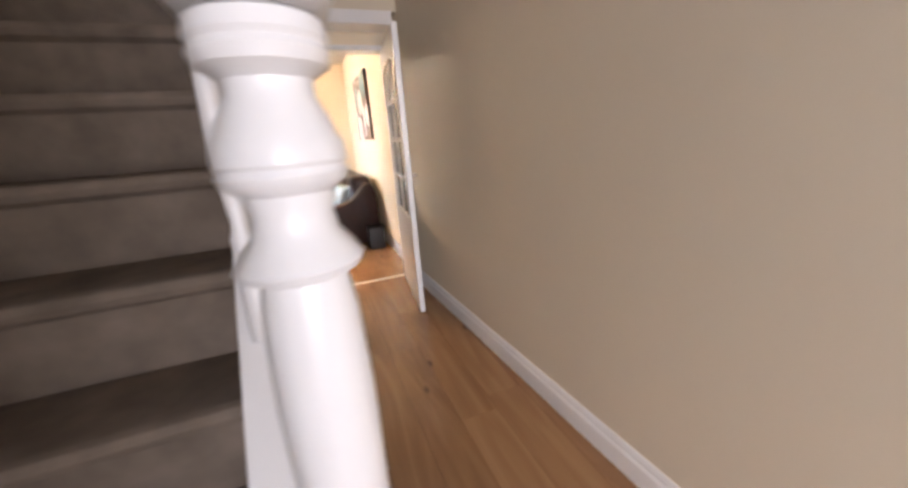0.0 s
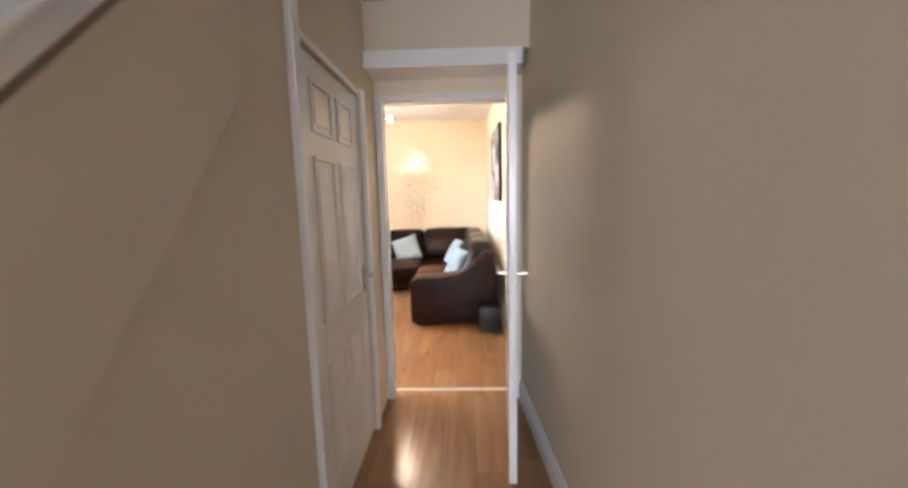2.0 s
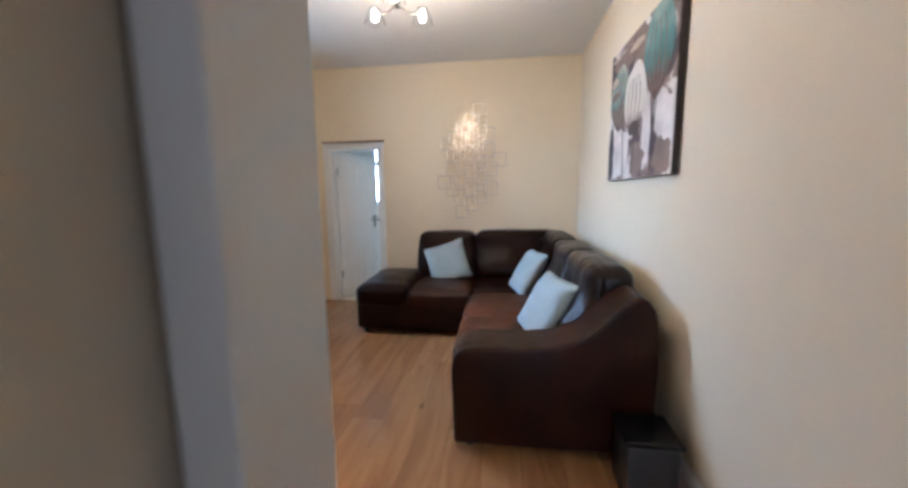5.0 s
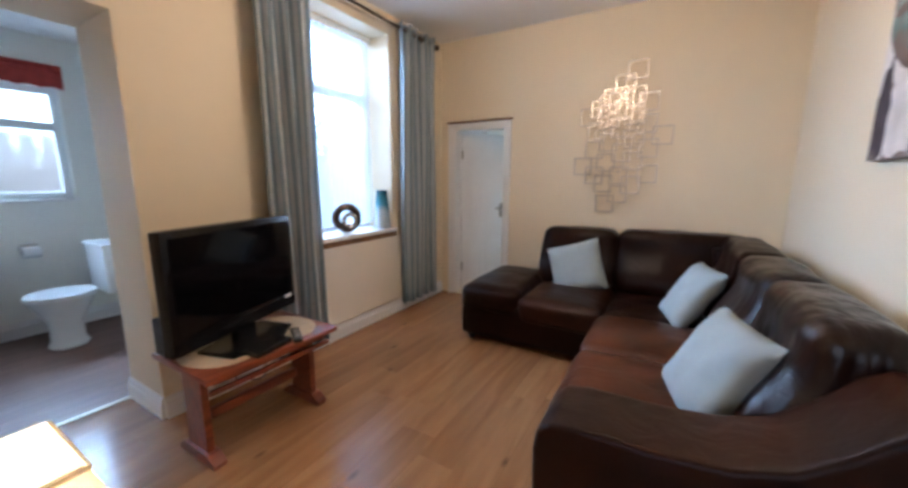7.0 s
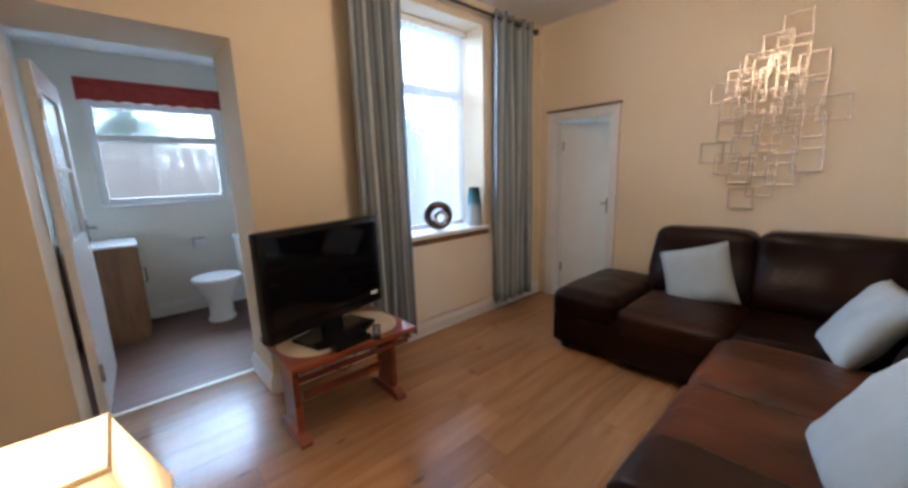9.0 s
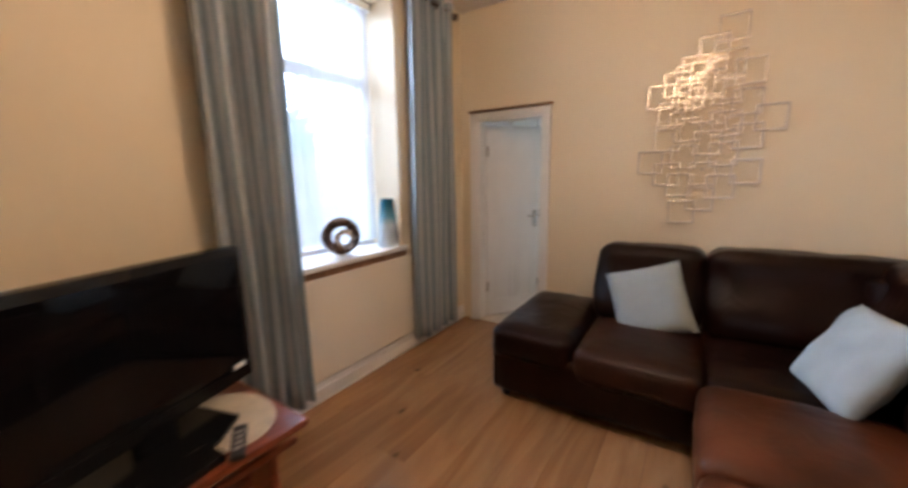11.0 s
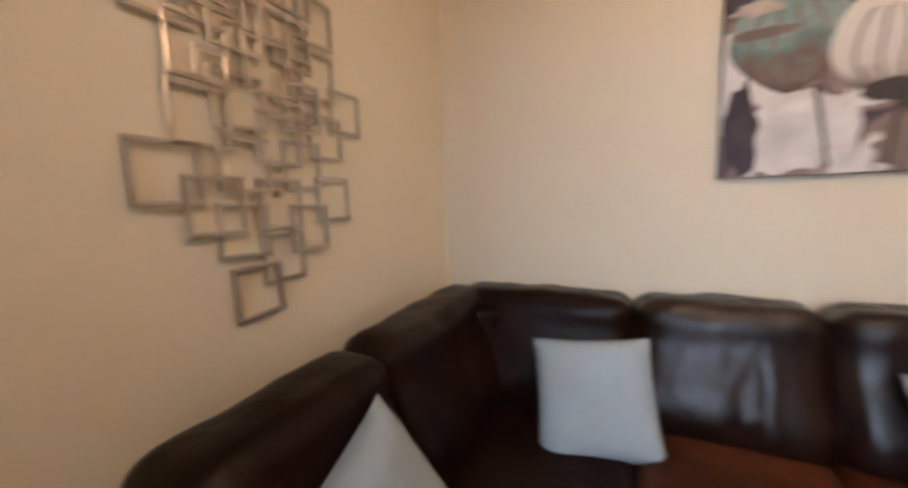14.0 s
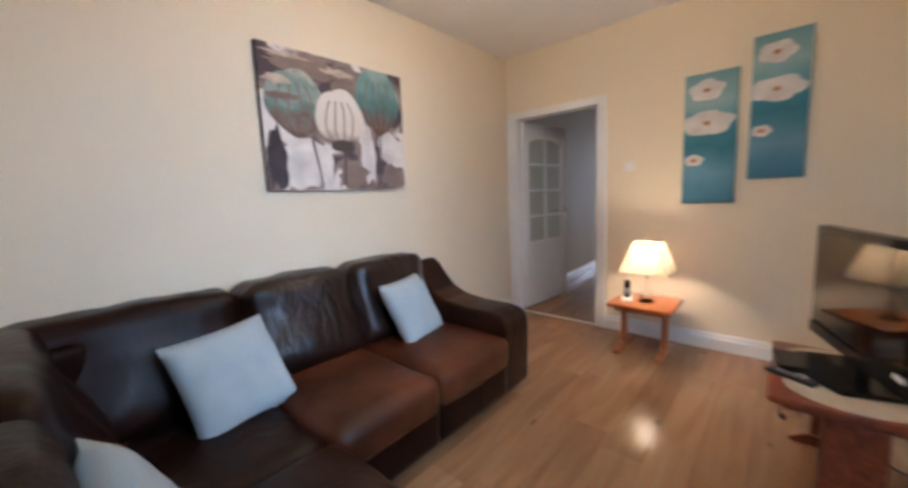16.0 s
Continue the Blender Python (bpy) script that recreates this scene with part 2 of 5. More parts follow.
cwave = cn.nodes.new("ShaderNodeTexWave")
cwave.bands_direction, cwave.inputs["Scale"].default_value, cwave.inputs["Distortion"].default_value = "X", 2.6, 0.3
cn.links.new(ctc.outputs["UV"], cwave.inputs["Vector"])
cramp.color_ramp.elements[0].position, cramp.color_ramp.elements[1].position = 0.35, 0.6
cramp.color_ramp.elements[0].color, cramp.color_ramp.elements[1].color = (0.24, 0.31, 0.35, 1), (0.52, 0.54, 0.55, 1)
cn.links.new(cwave.outputs["Fac"], cramp.inputs["Fac"])
cn.links.new(cramp.outputs["Color"], cn.nodes["Principled BSDF"].inputs["Base Color"])


def glass_mat(name, color=(1, 1, 1), rough=0.0):
    m = bpy.data.materials.new(name)
    m.use_nodes = True
    b = m.node_tree.nodes["Principled BSDF"]
    b.inputs["Base Color"].default_value = (*color, 1)
    b.inputs["Roughness"].default_value, b.inputs["Transmission Weight"].default_value, b.inputs["IOR"].default_value = rough, 1.0, 1.1
    return m


M_GLASS = glass_mat("window_glass")
M_FROST = glass_mat("door_glass", (0.86, 0.92, 0.90), 0.25)
M_OBSCURE = glass_mat("obscured_glass", (0.93, 0.96, 0.96), 0.35)
M_CLEAR = glass_mat("clear_glass", (0.95, 0.96, 0.96))


def glow_mat(name, color, strength):
    m = bpy.data.materials.new(name)
    m.use_nodes = True
    b = m.node_tree.nodes["Principled BSDF"]
    b.inputs["Emission Color"].default_value, b.inputs["Emission Strength"].default_value = (*color, 1), strength
    return m


M_BULB = glow_mat("lit_bulb", (1.0, 0.80, 0.55), 14.0)


# ---- mesh helpers ----
def box(bm, x0, x1, y0, y1, z0, z1, bevel=0.0, seg=2):
    made = bmesh.ops.create_cube(bm, size=1.0)["verts"]
    bmesh.ops.scale(bm, vec=(x1 - x0, y1 - y0, z1 - z0), verts=made)
    bmesh.ops.translate(bm, vec=((x0 + x1) / 2, (y0 + y1) / 2, (z0 + z1) / 2), verts=made)
    if bevel:
        edges = list({e for v in made for e in v.link_edges})
        bmesh.ops.bevel(bm, geom=edges, offset=bevel, segments=seg, affect="EDGES", profile=0.6)
    return bm


def boxes(*rows, bevel=0.0):
    bm = bmesh.new()
    for r in rows:
        box(bm, *r, bevel=bevel)
    return bm


def lathe(profile, n=24, center=(0, 0)):
    """A turned shape from (radius, height) pairs, closed where the radius is 0."""
    bm = bmesh.new()
    rings = []
    for r, z in profile:
        if r < 1e-6:
            rings.append([bm.verts.new((center[0], center[1], z))])
        else:
            rings.append([bm.verts.new((center[0] + r * math.cos(2 * math.pi * i / n), center[1] + r * math.sin(2 * math.pi * i / n), z)) for i in range(n)])
    for a, b in zip(rings, rings[1:]):
        for i in range(n):
            j = (i + 1) % n
            if len(a) == 1 and len(b) > 1:
                bm.faces.new((a[0], b[i], b[j]))
            elif len(b) == 1 and len(a) > 1:
                bm.faces.new((a[i], a[j], b[0]))
            elif len(a) > 1:
                bm.faces.new((a[i], a[j], b[j], b[i]))
    bmesh.ops.recalc_face_normals(bm, faces=bm.faces)
    return bm


def prism(points, axis, lo, hi, bevel=0.0, seg=2):
    """A flat outline drawn in the other two axes, pushed out along one axis."""
    bm = bmesh.new()

    def place(p, d):
        return {"x": (d, p[0], p[1]), "y": (p[0], d, p[1]), "z": (p[0], p[1], d)}[axis]
    a = [bm.verts.new(place(p, lo)) for p in points]
    b = [bm.verts.new(place(p, hi)) for p in points]
    bm.faces.new(a), bm.faces.new(b[::-1])
    n = len(points)
    for i in range(n):
        bm.faces.new((a[i], b[i], b[(i + 1) % n], a[(i + 1) % n]))
    bmesh.ops.recalc_face_normals(bm, faces=bm.faces)
    if bevel:
        bmesh.ops.bevel(bm, geom=list(bm.edges), offset=bevel, segments=seg, affect="EDGES", profile=0.6, clamp_overlap=True)
    return bm


def tube(path, r, n=10):
    """A round bar along a line of points."""
    bm = bmesh.new()
    rings = []
    pts = [Vector(p) for p in path]
    for i, p in enumerate(pts):
        d = (pts[min(i + 1, len(pts) - 1)] - pts[max(i - 1, 0)]).normalized()
        u = d.cross(Vector((0, 0, 1)) if abs(d.z) < 0.9 else Vector((1, 0, 0))).normalized()
        v = d.cross(u)
        rings.append([bm.verts.new(p + r * (math.cos(2 * math.pi * k / n) * u + math.sin(2 * math.pi * k / n) * v)) for k in range(n)])
    for a, b in zip(rings, rings[1:]):
        for k in range(n):
            bm.faces.new((a[k], a[(k + 1) % n], b[(k + 1) % n], b[k]))
    bm.faces.new(rings[0][::-1]), bm.faces.new(rings[-1])
    bmesh.ops.recalc_face_normals(bm, faces=bm.faces)
    return bm


def puff(x0, x1, y0, y1, z0, z1, r=0.05, bulge=(0.0, 0.0, 0.0), wrinkle=0.0, cuts=11, seed=0):
    """A stuffed block: rounded edges, faces bulging out, soft wrinkles."""
    bm = bmesh.new()
    bmesh.ops.create_cube(bm, size=2.0)
    bmesh.ops.subdivide_edges(bm, edges=list(bm.edges), cuts=cuts, use_grid_fill=True)
    half = Vector(((x1 - x0) / 2, (y1 - y0) / 2, (z1 - z0) / 2))
    mid = Vector(((x0 + x1) / 2, (y0 + y1) / 2, (z0 + z1) / 2))
    for v in bm.verts:
        n = v.co.copy()
        p = Vector((n[i] * half[i] for i in range(3)))
        q = Vector((max(-(half[i] - r), min(half[i] - r, p[i])) for i in range(3)))
        d = p - q
        if d.length > 1e-6:
            p = q + d.normalized() * r
        for i in range(3):
            j, k = (i + 1) % 3, (i + 2) % 3
            p[i] += bulge[i] * n[i] * (1 - n[j] ** 2) * (1 - n[k] ** 2)
        if wrinkle:
            w = noise.noise(Vector((p.x * 9 + seed * 7.3, p.y * 9, p.z * 5)))
            p += n.normalized() * wrinkle * w
        v.co = mid + p
    return bm


def finish(ob, smooth):
    if smooth:
        for poly in ob.data.polygons:
            poly.use_smooth = True
        ob.data.set_sharp_from_angle(angle=radians(smooth))


def obj(name, bm, material, smooth=0):
    me = bpy.data.meshes.new(name)
    bm.to_mesh(me)
    bm.free()
    me.materials.append(material)
    ob = new(name, me)
    finish(ob, smooth)
    return ob


def part(name, bm, material, parent, label="", smooth=0):
    ob = obj(name, bm, material, smooth)
    ob.parent = parent
    return tagged(ob, label)


def thing(name, label, category, at=None, group=""):
    ob = new(name)
    ob.empty_display_size = 0.1
    if at is not None:
        ob.matrix_world = at
    return tagged(ob, label, category, group)


def structure(name, bm, material, label="", category="wall", smooth=0):
    return tagged(obj(name, bm, material, smooth), label, category, kind="structure")


# ---- the shell: hall, living room, bathroom, kitchen ----
XE, XW, YS, YN, HC, LC = 1.15, -1.82, 4.26, 8.10, 2.55, 2.68
OY0, OY1, WY0, WY1, WZ0 = 4.50, 5.33, 6.34, 7.24, 0.80  # bathroom opening, living room window
structure("wall_east", boxes((XE, XE + 0.12, 4.138, YN + 0.12, 0, LC + 0.1)), M_WALL, "cream painted wall beside sofa and hallway")
structure("wall_north", boxes((XW, -1.66, YN, YN + 0.12, 0, LC), (-1.06, XE, YN, YN + 0.12, 0, LC), (-1.66, -1.06, YN, YN + 0.12, 1.805, LC)), M_WALL, "cream painted end wall with low doorway")
structure("wall_west", boxes((XW - 0.42, XW, 4.14, OY0, 0, LC), (XW - 0.42, XW, OY0, OY1, 2.03, LC), (XW - 0.42, XW, OY1, WY0, 0, LC), (XW - 0.42, XW, WY0, WY1, 0, WZ0),
          (XW - 0.42, XW, WY0, WY1, 2.51, LC), (XW - 0.42, XW, WY1, YN + 0.12, 0, LC)), M_WALL, "thick cream wall with deep window recess")
structure("wall_south", boxes((XW, 0.165, 4.14, YS, 0, LC), (1.05, XE, 4.14, YS, 0, LC), (0.165, 1.05, 4.14, YS, 2.07, LC)), M_WALL, "cream wall with doorway to hall")
structure("ceiling_living", boxes((XW - 0.1, XE, 4.14, YN + 0.1, LC, LC + 0.1)), M_CEIL, "white painted ceiling", "ceiling")
structure("ceiling_hall", boxes((0.02, 1.50, -0.9, 4.14, HC, HC + 0.12)), M_CEIL, "white painted hall ceiling", "ceiling")
FLARE = 0.052  # the hall widens towards the front door, per metre
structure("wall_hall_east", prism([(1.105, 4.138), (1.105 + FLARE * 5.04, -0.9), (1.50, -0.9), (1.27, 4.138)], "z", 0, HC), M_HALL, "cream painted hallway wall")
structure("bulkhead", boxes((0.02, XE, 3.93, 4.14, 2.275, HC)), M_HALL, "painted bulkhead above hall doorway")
structure("trim_beam", boxes((0.085, XE - 0.075, 3.905, 4.14, 2.18, 2.275), bevel=0.004), M_WHITE, "white painted timber head beam", "beam")
# hall
SL = 1.1  # the rise of the stairs per metre


def string_top(y):
    return 1.755 + SL * (y - 2.2)


hw = prism([(1.10, 0), (2.95, 0), (2.95, 1.99), (3.77, 1.99), (3.77, 0), (4.14, 0), (4.14, HC), (2.91, HC), (2.91, string_top(2.91) - 0.04), (1.10, string_top(1.10) - 0.04)], "x", 0.097, 0.15)
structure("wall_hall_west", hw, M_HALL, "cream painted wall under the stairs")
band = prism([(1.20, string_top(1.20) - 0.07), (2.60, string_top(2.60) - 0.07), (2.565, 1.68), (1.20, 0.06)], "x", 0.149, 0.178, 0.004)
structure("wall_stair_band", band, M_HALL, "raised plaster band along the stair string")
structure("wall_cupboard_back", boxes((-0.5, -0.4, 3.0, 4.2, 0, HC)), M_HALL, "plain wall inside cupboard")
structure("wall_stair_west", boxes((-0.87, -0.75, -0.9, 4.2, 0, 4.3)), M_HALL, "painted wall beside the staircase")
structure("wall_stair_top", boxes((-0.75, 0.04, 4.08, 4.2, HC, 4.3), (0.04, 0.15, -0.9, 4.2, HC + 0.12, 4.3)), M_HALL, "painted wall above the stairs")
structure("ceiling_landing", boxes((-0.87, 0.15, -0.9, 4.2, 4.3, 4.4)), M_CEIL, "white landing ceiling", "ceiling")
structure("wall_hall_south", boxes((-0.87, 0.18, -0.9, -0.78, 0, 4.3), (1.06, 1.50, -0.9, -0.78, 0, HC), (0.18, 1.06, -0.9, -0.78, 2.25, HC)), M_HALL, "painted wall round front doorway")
# bathroom
BX0, BX1, BY0, BY1 = -4.03, XW - 0.42, 4.36, 6.05
BW0, BW1, BWZ0, BWZ1 = 4.68, 5.67, 1.11, 2.01  # bathroom window
structure("wall_bath_west", boxes((BX0 - 0.25, BX0, BY0 - 0.1, BW0, 0, 2.4), (BX0 - 0.25, BX0, BW1, BY1 + 0.2, 0, 2.4), (BX0 - 0.25, BX0, BW0, BW1, 0, BWZ0), (BX0 - 0.25, BX0, BW0, BW1, BWZ1, 2.4)), M_BATH, "pale bathroom wall with wide window")
structure("wall_bath_south", boxes((BX0, BX1, BY0 - 0.1, BY0, 0, 2.4)), M_BATH, "pale bathroom side wall")
structure("wall_bath_north", boxes((BX0, BX1, BY1, BY1 + 0.2, 0, 2.4)), M_BATH, "pale bathroom side wall")
structure("ceiling_bath", boxes((BX0 - 0.25, BX1, BY0 - 0.1, BY1 + 0.2, 2.4, 2.5)), M_CEIL, "white bathroom ceiling", "ceiling")
# kitchen behind the low door
structure("wall_kitchen_west", boxes((-2.3, -2.2, YN + 0.12, 10.1, 0, 2.5)), M_BATH, "pale kitchen wall")
structure("wall_kitchen_east", boxes((0.3, 0.4, YN + 0.12, 10.1, 0, 2.5)), M_BATH, "pale kitchen wall")
structure("wall_kitchen_north", boxes((-2.3, -1.85, 10.0, 10.2, 0, 2.5), (-0.7, 0.4, 10.0, 10.2, 0, 2.5), (-1.85, -0.7, 10.0, 10.2, 0, 1.05), (-1.85, -0.7, 10.0, 10.2, 2.1, 2.5)), M_BATH, "pale kitchen wall with window")
structure("ceiling_kitchen", boxes((-2.3, 0.4, YN + 0.12, 10.2, 2.3, 2.4)), M_CEIL, "white kitchen ceiling", "ceiling")
structure("floor_kitchen", boxes((-2.3, 0.4, YN + 0.005, 10.2, -0.06, 0.0)), M_TILEFLOOR, "beige tiled kitchen floor", "floor")
floor = structure("floor", boxes((XW - 0.42, XE, 4.14, YN + 0.005, -0.08, -0.012), (-0.75, 1.48, -0.9, 4.14, -0.08, -0.012)), M_GAP, "warm oak laminate plank floor", "floor")
floor_bath = structure("floor_bathroom", boxes((BX0 - 0.25, BX1, BY0 - 0.1, BY1 + 0.2, -0.08, -0.012)), M_GAP, "brown plank bathroom floor", "floor")


# ---- trims, doors, windows ----
def skirting(name, axis, fixed, out, lo, hi, h=0.13):
    """A moulded board along a wall: out is +1 or -1, the way it faces."""
    prof = [(0, 0), (0.020, 0), (0.020, h * 0.68), (0.013, h * 0.78), (0.013, h * 0.86), (0.006, h), (0, h)]
    pts = [(fixed + out * a, b) for a, b in prof]
    return structure(name, prism(pts, "y" if axis == "y" else "x", lo, hi), M_WHITE, "white moulded skirting board", "skirting")


for v in skirting("baseboard_hall_east", "y", 1.105, -1, -0.78, 4.14).data.vertices:
    v.co.x += FLARE * (4.138 - v.co.y)
skirting("baseboard_living_east", "y", XE, -1, YS + 0.02, YN)
skirting("baseboard_south", "x", YS, 1, XW, 0.09)
skirting("baseboard_west", "y", XW, 1, OY1, YN - 0.02, 0.12)
skirting("baseboard_north", "x", YN, -1, -1.0, XE - 0.02)
skirting("baseboard_hall_west", "y", 0.15, 1, 1.20, 2.88)
skirting("baseboard_jamb", "x", OY1, -1, XW - 0.42, XW, 0.12)
skirting("baseboard_bath", "y", BX0, 1, 4.88, BY1)


def casing(name, axis, wall, out, lo, hi, top, w=0.085, floor_z=0.0, sides="lr"):
    """A flat door surround on a wall face; axis is the way the opening runs."""
    rows = []
    d0, d1 = sorted((wall, wall + out * 0.018))
    e0, e1 = sorted((wall, wall + out * 0.026))

    def row(a0, a1, z0, z1, b0, b1):
        return (a0, a1, b0, b1, z0, z1) if axis == "x" else (b0, b1, a0, a1, z0, z1)
    if "l" in sides:
        rows += [row(lo - w, lo, floor_z, top, d0, d1), row(lo - w - 0.004, lo - w + 0.022, floor_z, top + w, e0, e1)]
    if "r" in sides:
        rows += [row(hi, hi + w, floor_z, top, d0, d1), row(hi + w - 0.022, hi + w + 0.004, floor_z, top + w, e0, e1)]
    rows += [row(lo - w + 0.022 * ("l" in sides), hi + w - 0.022 * ("r" in sides), top, top + w, d0, d1)]
    return structure(name, boxes(*rows, bevel=0.003), M_WHITE, "white painted door surround", "door frame")


casing("trim_door_hall_living", "x", YS, 1, 0.165, 1.05, 2.045, 0.07)
structure("trim_door_hall", boxes((0.155, 0.200, 4.118, 4.14, 0, 2.085), (1.05, 1.085, 4.118, 4.14, 0, 2.085), (0.200, 1.05, 4.128, 4.14, 2.07, 2.085), bevel=0.003), M_WHITE, "white painted door surround in hall", "door frame")
structure("trim_door_cupboard", boxes((0.15, 0.178, 2.895, 2.95, 0, HC), (0.15, 0.172, 3.77, 3.815, 0, 2.03), (0.15, 0.162, 2.95, 3.77, 1.99, 2.012), bevel=0.003), M_WHITE, "white painted cupboard door surround and tall corner strip", "door frame")
casing("trim_door_kitchen", "x", YN, -1, -1.66, -1.06, 1.805, 0.055)
structure("trim_door_kitchen_lip", boxes((-1.72, -0.99, YN - 0.05, YN, 1.862, 1.876)), M_BROWNDOOR, "thin brown ledge over low door", "ledge")
# linings inside the openings
structure("trim_lining_living", boxes((0.165, 0.190, 4.138, 4.262, 0, 2.048), (1.025, 1.05, 4.138, 4.262, 0, 2.048), (0.165, 1.05, 4.138, 4.262, 2.048, 2.07)), M_WHITE, "white painted door lining", "door frame")
structure("trim_lining_kitchen", boxes((-1.66, -1.64, 8.098, 8.222, 0, 1.785), (-1.08, -1.06, 8.098, 8.222, 0, 1.785), (-1.66, -1.06, 8.098, 8.222, 1.785, 1.805)), M_WHITE, "white painted door lining", "door frame")
structure("threshold_hall", boxes((0.190, 1.025, 4.225, 4.255, 0.0, 0.006), bevel=0.002), M_STRIP, "pale metal threshold strip", "threshold")
structure("threshold_bathroom", boxes((XW - 0.43, XW - 0.40, OY0, OY1, 0.0, 0.006), bevel=0.002), M_STRIP, "pale metal threshold strip", "threshold")


def lever_handle(parent, at, side):
    """A plate with a lever; side is the way it faces along local y."""
    hnd = part("door_handle", boxes((at[0] - 0.021, at[0] + 0.021, *sorted((at[1], at[1] + side * 0.007)), at[2] - 0.085, at[2] + 0.075), bevel=0.003), M_CHROME, parent, "chrome lever handle")
    y = at[1] + side * 0.05
    part("lever", tube([(at[0], at[1], at[2] + 0.02), (at[0], y, at[2] + 0.02), (at[0] - 0.03, y, at[2] + 0.02), (at[0] - 0.105, y, at[2] + 0.026)], 0.009), M_CHROME, hnd, smooth=50)
    part("keyhole", lathe([(0, 0), (0.006, 0), (0.006, 0.002), (0, 0.002)], 10), M_BLACK, hnd).matrix_local = Matrix.Translation((at[0], at[1] + side * 0.008, at[2] - 0.045)) @ Euler((math.pi / 2, 0, 0)).to_matrix().to_4x4()


def panel_door(name, w, h, at, label, panels, flush=False):
    """A moulded door, hinge edge at local x = 0, faces at y = -0.018 and 0.018."""
    door = thing(name, label, "door", at)
    door["kind"] = "structure"
    part("door_leaf", boxes((0, w, -0.018, 0.018, 0.008, h), bevel=0.002), M_WHITE, door)
    for x0, x1, z0, z1 in panels:
        for s in (-1, 1):
            f0, f1 = sorted((s * 0.0175, s * 0.026))
            ring = boxes((x0, x1, f0, f1, z0, z0 + 0.016), (x0, x1, f0, f1, z1 - 0.016, z1), (x0, x0 + 0.016, f0, f1, z0 + 0.016, z1 - 0.016), (x1 - 0.016, x1, f0, f1, z0 + 0.016, z1 - 0.016), bevel=0.003)
            part("panel_moulding", ring, M_WHITE, door)
            part("panel", boxes((x0 + 0.035, x1 - 0.035, *sorted((s * 0.0175, s * 0.023)), z0 + 0.035, z1 - 0.035), bevel=0.004), M_WHITE, door)
    return door


def six_panels(w, h):
    a, m, g = 0.135, w / 2, 0.035
    rows = [(0.20, 0.74), (0.92, 1.60), (1.69, h - 0.09)]
    return [(x0, x1, z0, z1) for z0, z1 in rows for x0, x1 in ((a, m - g), (m + g, w - a))]


# cupboard door under the stairs, shut
cup = panel_door("door_cupboard", 0.80, 1.98, pose(0.118, 2.96, 0, 0, 0, 90), "white six panel cupboard door, shut, chrome handle", six_panels(0.80, 1.98))
lever_handle(cup, (0.748, -0.018, 0.98), -1)
# low door to the kitchen, standing half open
kd = panel_door("door_kitchen", 0.56, 1.775, pose(-1.635, 8.215, 0, 0, 0, 55), "low white panel door standing half open", [(x0, x1, z0, z1) for z0, z1 in ((0.15, 0.62), (0.78, 1.30), (1.38, 1.65)) for x0, x1 in ((0.08, 0.255), (0.305, 0.48))])
lever_handle(kd, (0.51, -0.018, 0.93), -1)
for z in (0.25, 1.5):
    part("hinge", boxes((-0.006, 0.012, -0.03, -0.012, z, z + 0.09), bevel=0.002), M_CHROME, kd)


def glazed_door(name, w, h, at, label, cols, rows, z0, z1, stile=0.10, arch=True):
    door = thing(name, label, "door", at)
    door["kind"] = "structure"
    part("door_leaf", boxes((0, w, -0.019, 0.019, 0.008, z0), (0, stile, -0.019, 0.019, z0, z1), (w - stile, w, -0.019, 0.019, z0, z1), (0, w, -0.019, 0.019, z1, h), bevel=0.003), M_WHITE, door)
    gw, gh = (w - 2 * stile) / cols, (z1 - z0) / rows
    for c in range(1, cols):
        part("glazing_bar", boxes((stile + c * gw - 0.012, stile + c * gw + 0.012, -0.015, 0.015, z0, z1), bevel=0.003), M_WHITE, door)
    for r in range(1, rows):
        part("glazing_bar", boxes((stile, w - stile, -0.014, 0.014, z0 + r * gh - 0.012, z0 + r * gh + 0.012), bevel=0.003), M_WHITE, door)
    if arch:
        pts = [(stile, z1)] + [(stile + (w - 2 * stile) * i / 14, z1 - 0.07 * abs(2 * i / 14 - 1) ** 2.5) for i in range(15)] + [(w - stile, z1)]
        part("arched_head", prism(pts[1:-1] + [(w - stile, z1 + 0.001), (stile, z1 + 0.001)], "y", -0.016, 0.016), M_WHITE, door)
    for c in range(cols):
        for r in range(rows):
            pane = part("pane", boxes((stile + c * gw + 0.008, stile + (c + 1) * gw - 0.008, -0.003, 0.003, z0 + r * gh + 0.008, z0 + (r + 1) * gh - 0.008)), M_FROST, door)
            pane.visible_shadow = False
    return door


# glazed hall door, folded back along the hall wall
hd = glazed_door("door_hall", 0.85, 2.04, pose(1.026, 4.165, 0, 0, 0, -96.2), "white glazed hall door with arched top panes, open", 2, 4, 0.74, 1.89)
lever_handle(hd, (0.78, -0.019, 1.04), -1)
lever_handle(hd, (0.78, 0.019, 1.04), 1)
# bathroom door, open into the bathroom
bdoor = glazed_door("door_bathroom", 0.74, 1.90, pose(-2.25, 4.545, 0, 0, 0, 177), "white glazed bathroom door standing open", 1, 2, 1.0, 1.78, 0.11, False)
for z in (0.22, 1.62):
    part("hinge", boxes((-0.012, 0.012, -0.034, -0.019, z, z + 0.10), bevel=0.002), M_CHROME, bdoor)
lever_handle(bdoor, (0.685, -0.019, 1.0), -1)


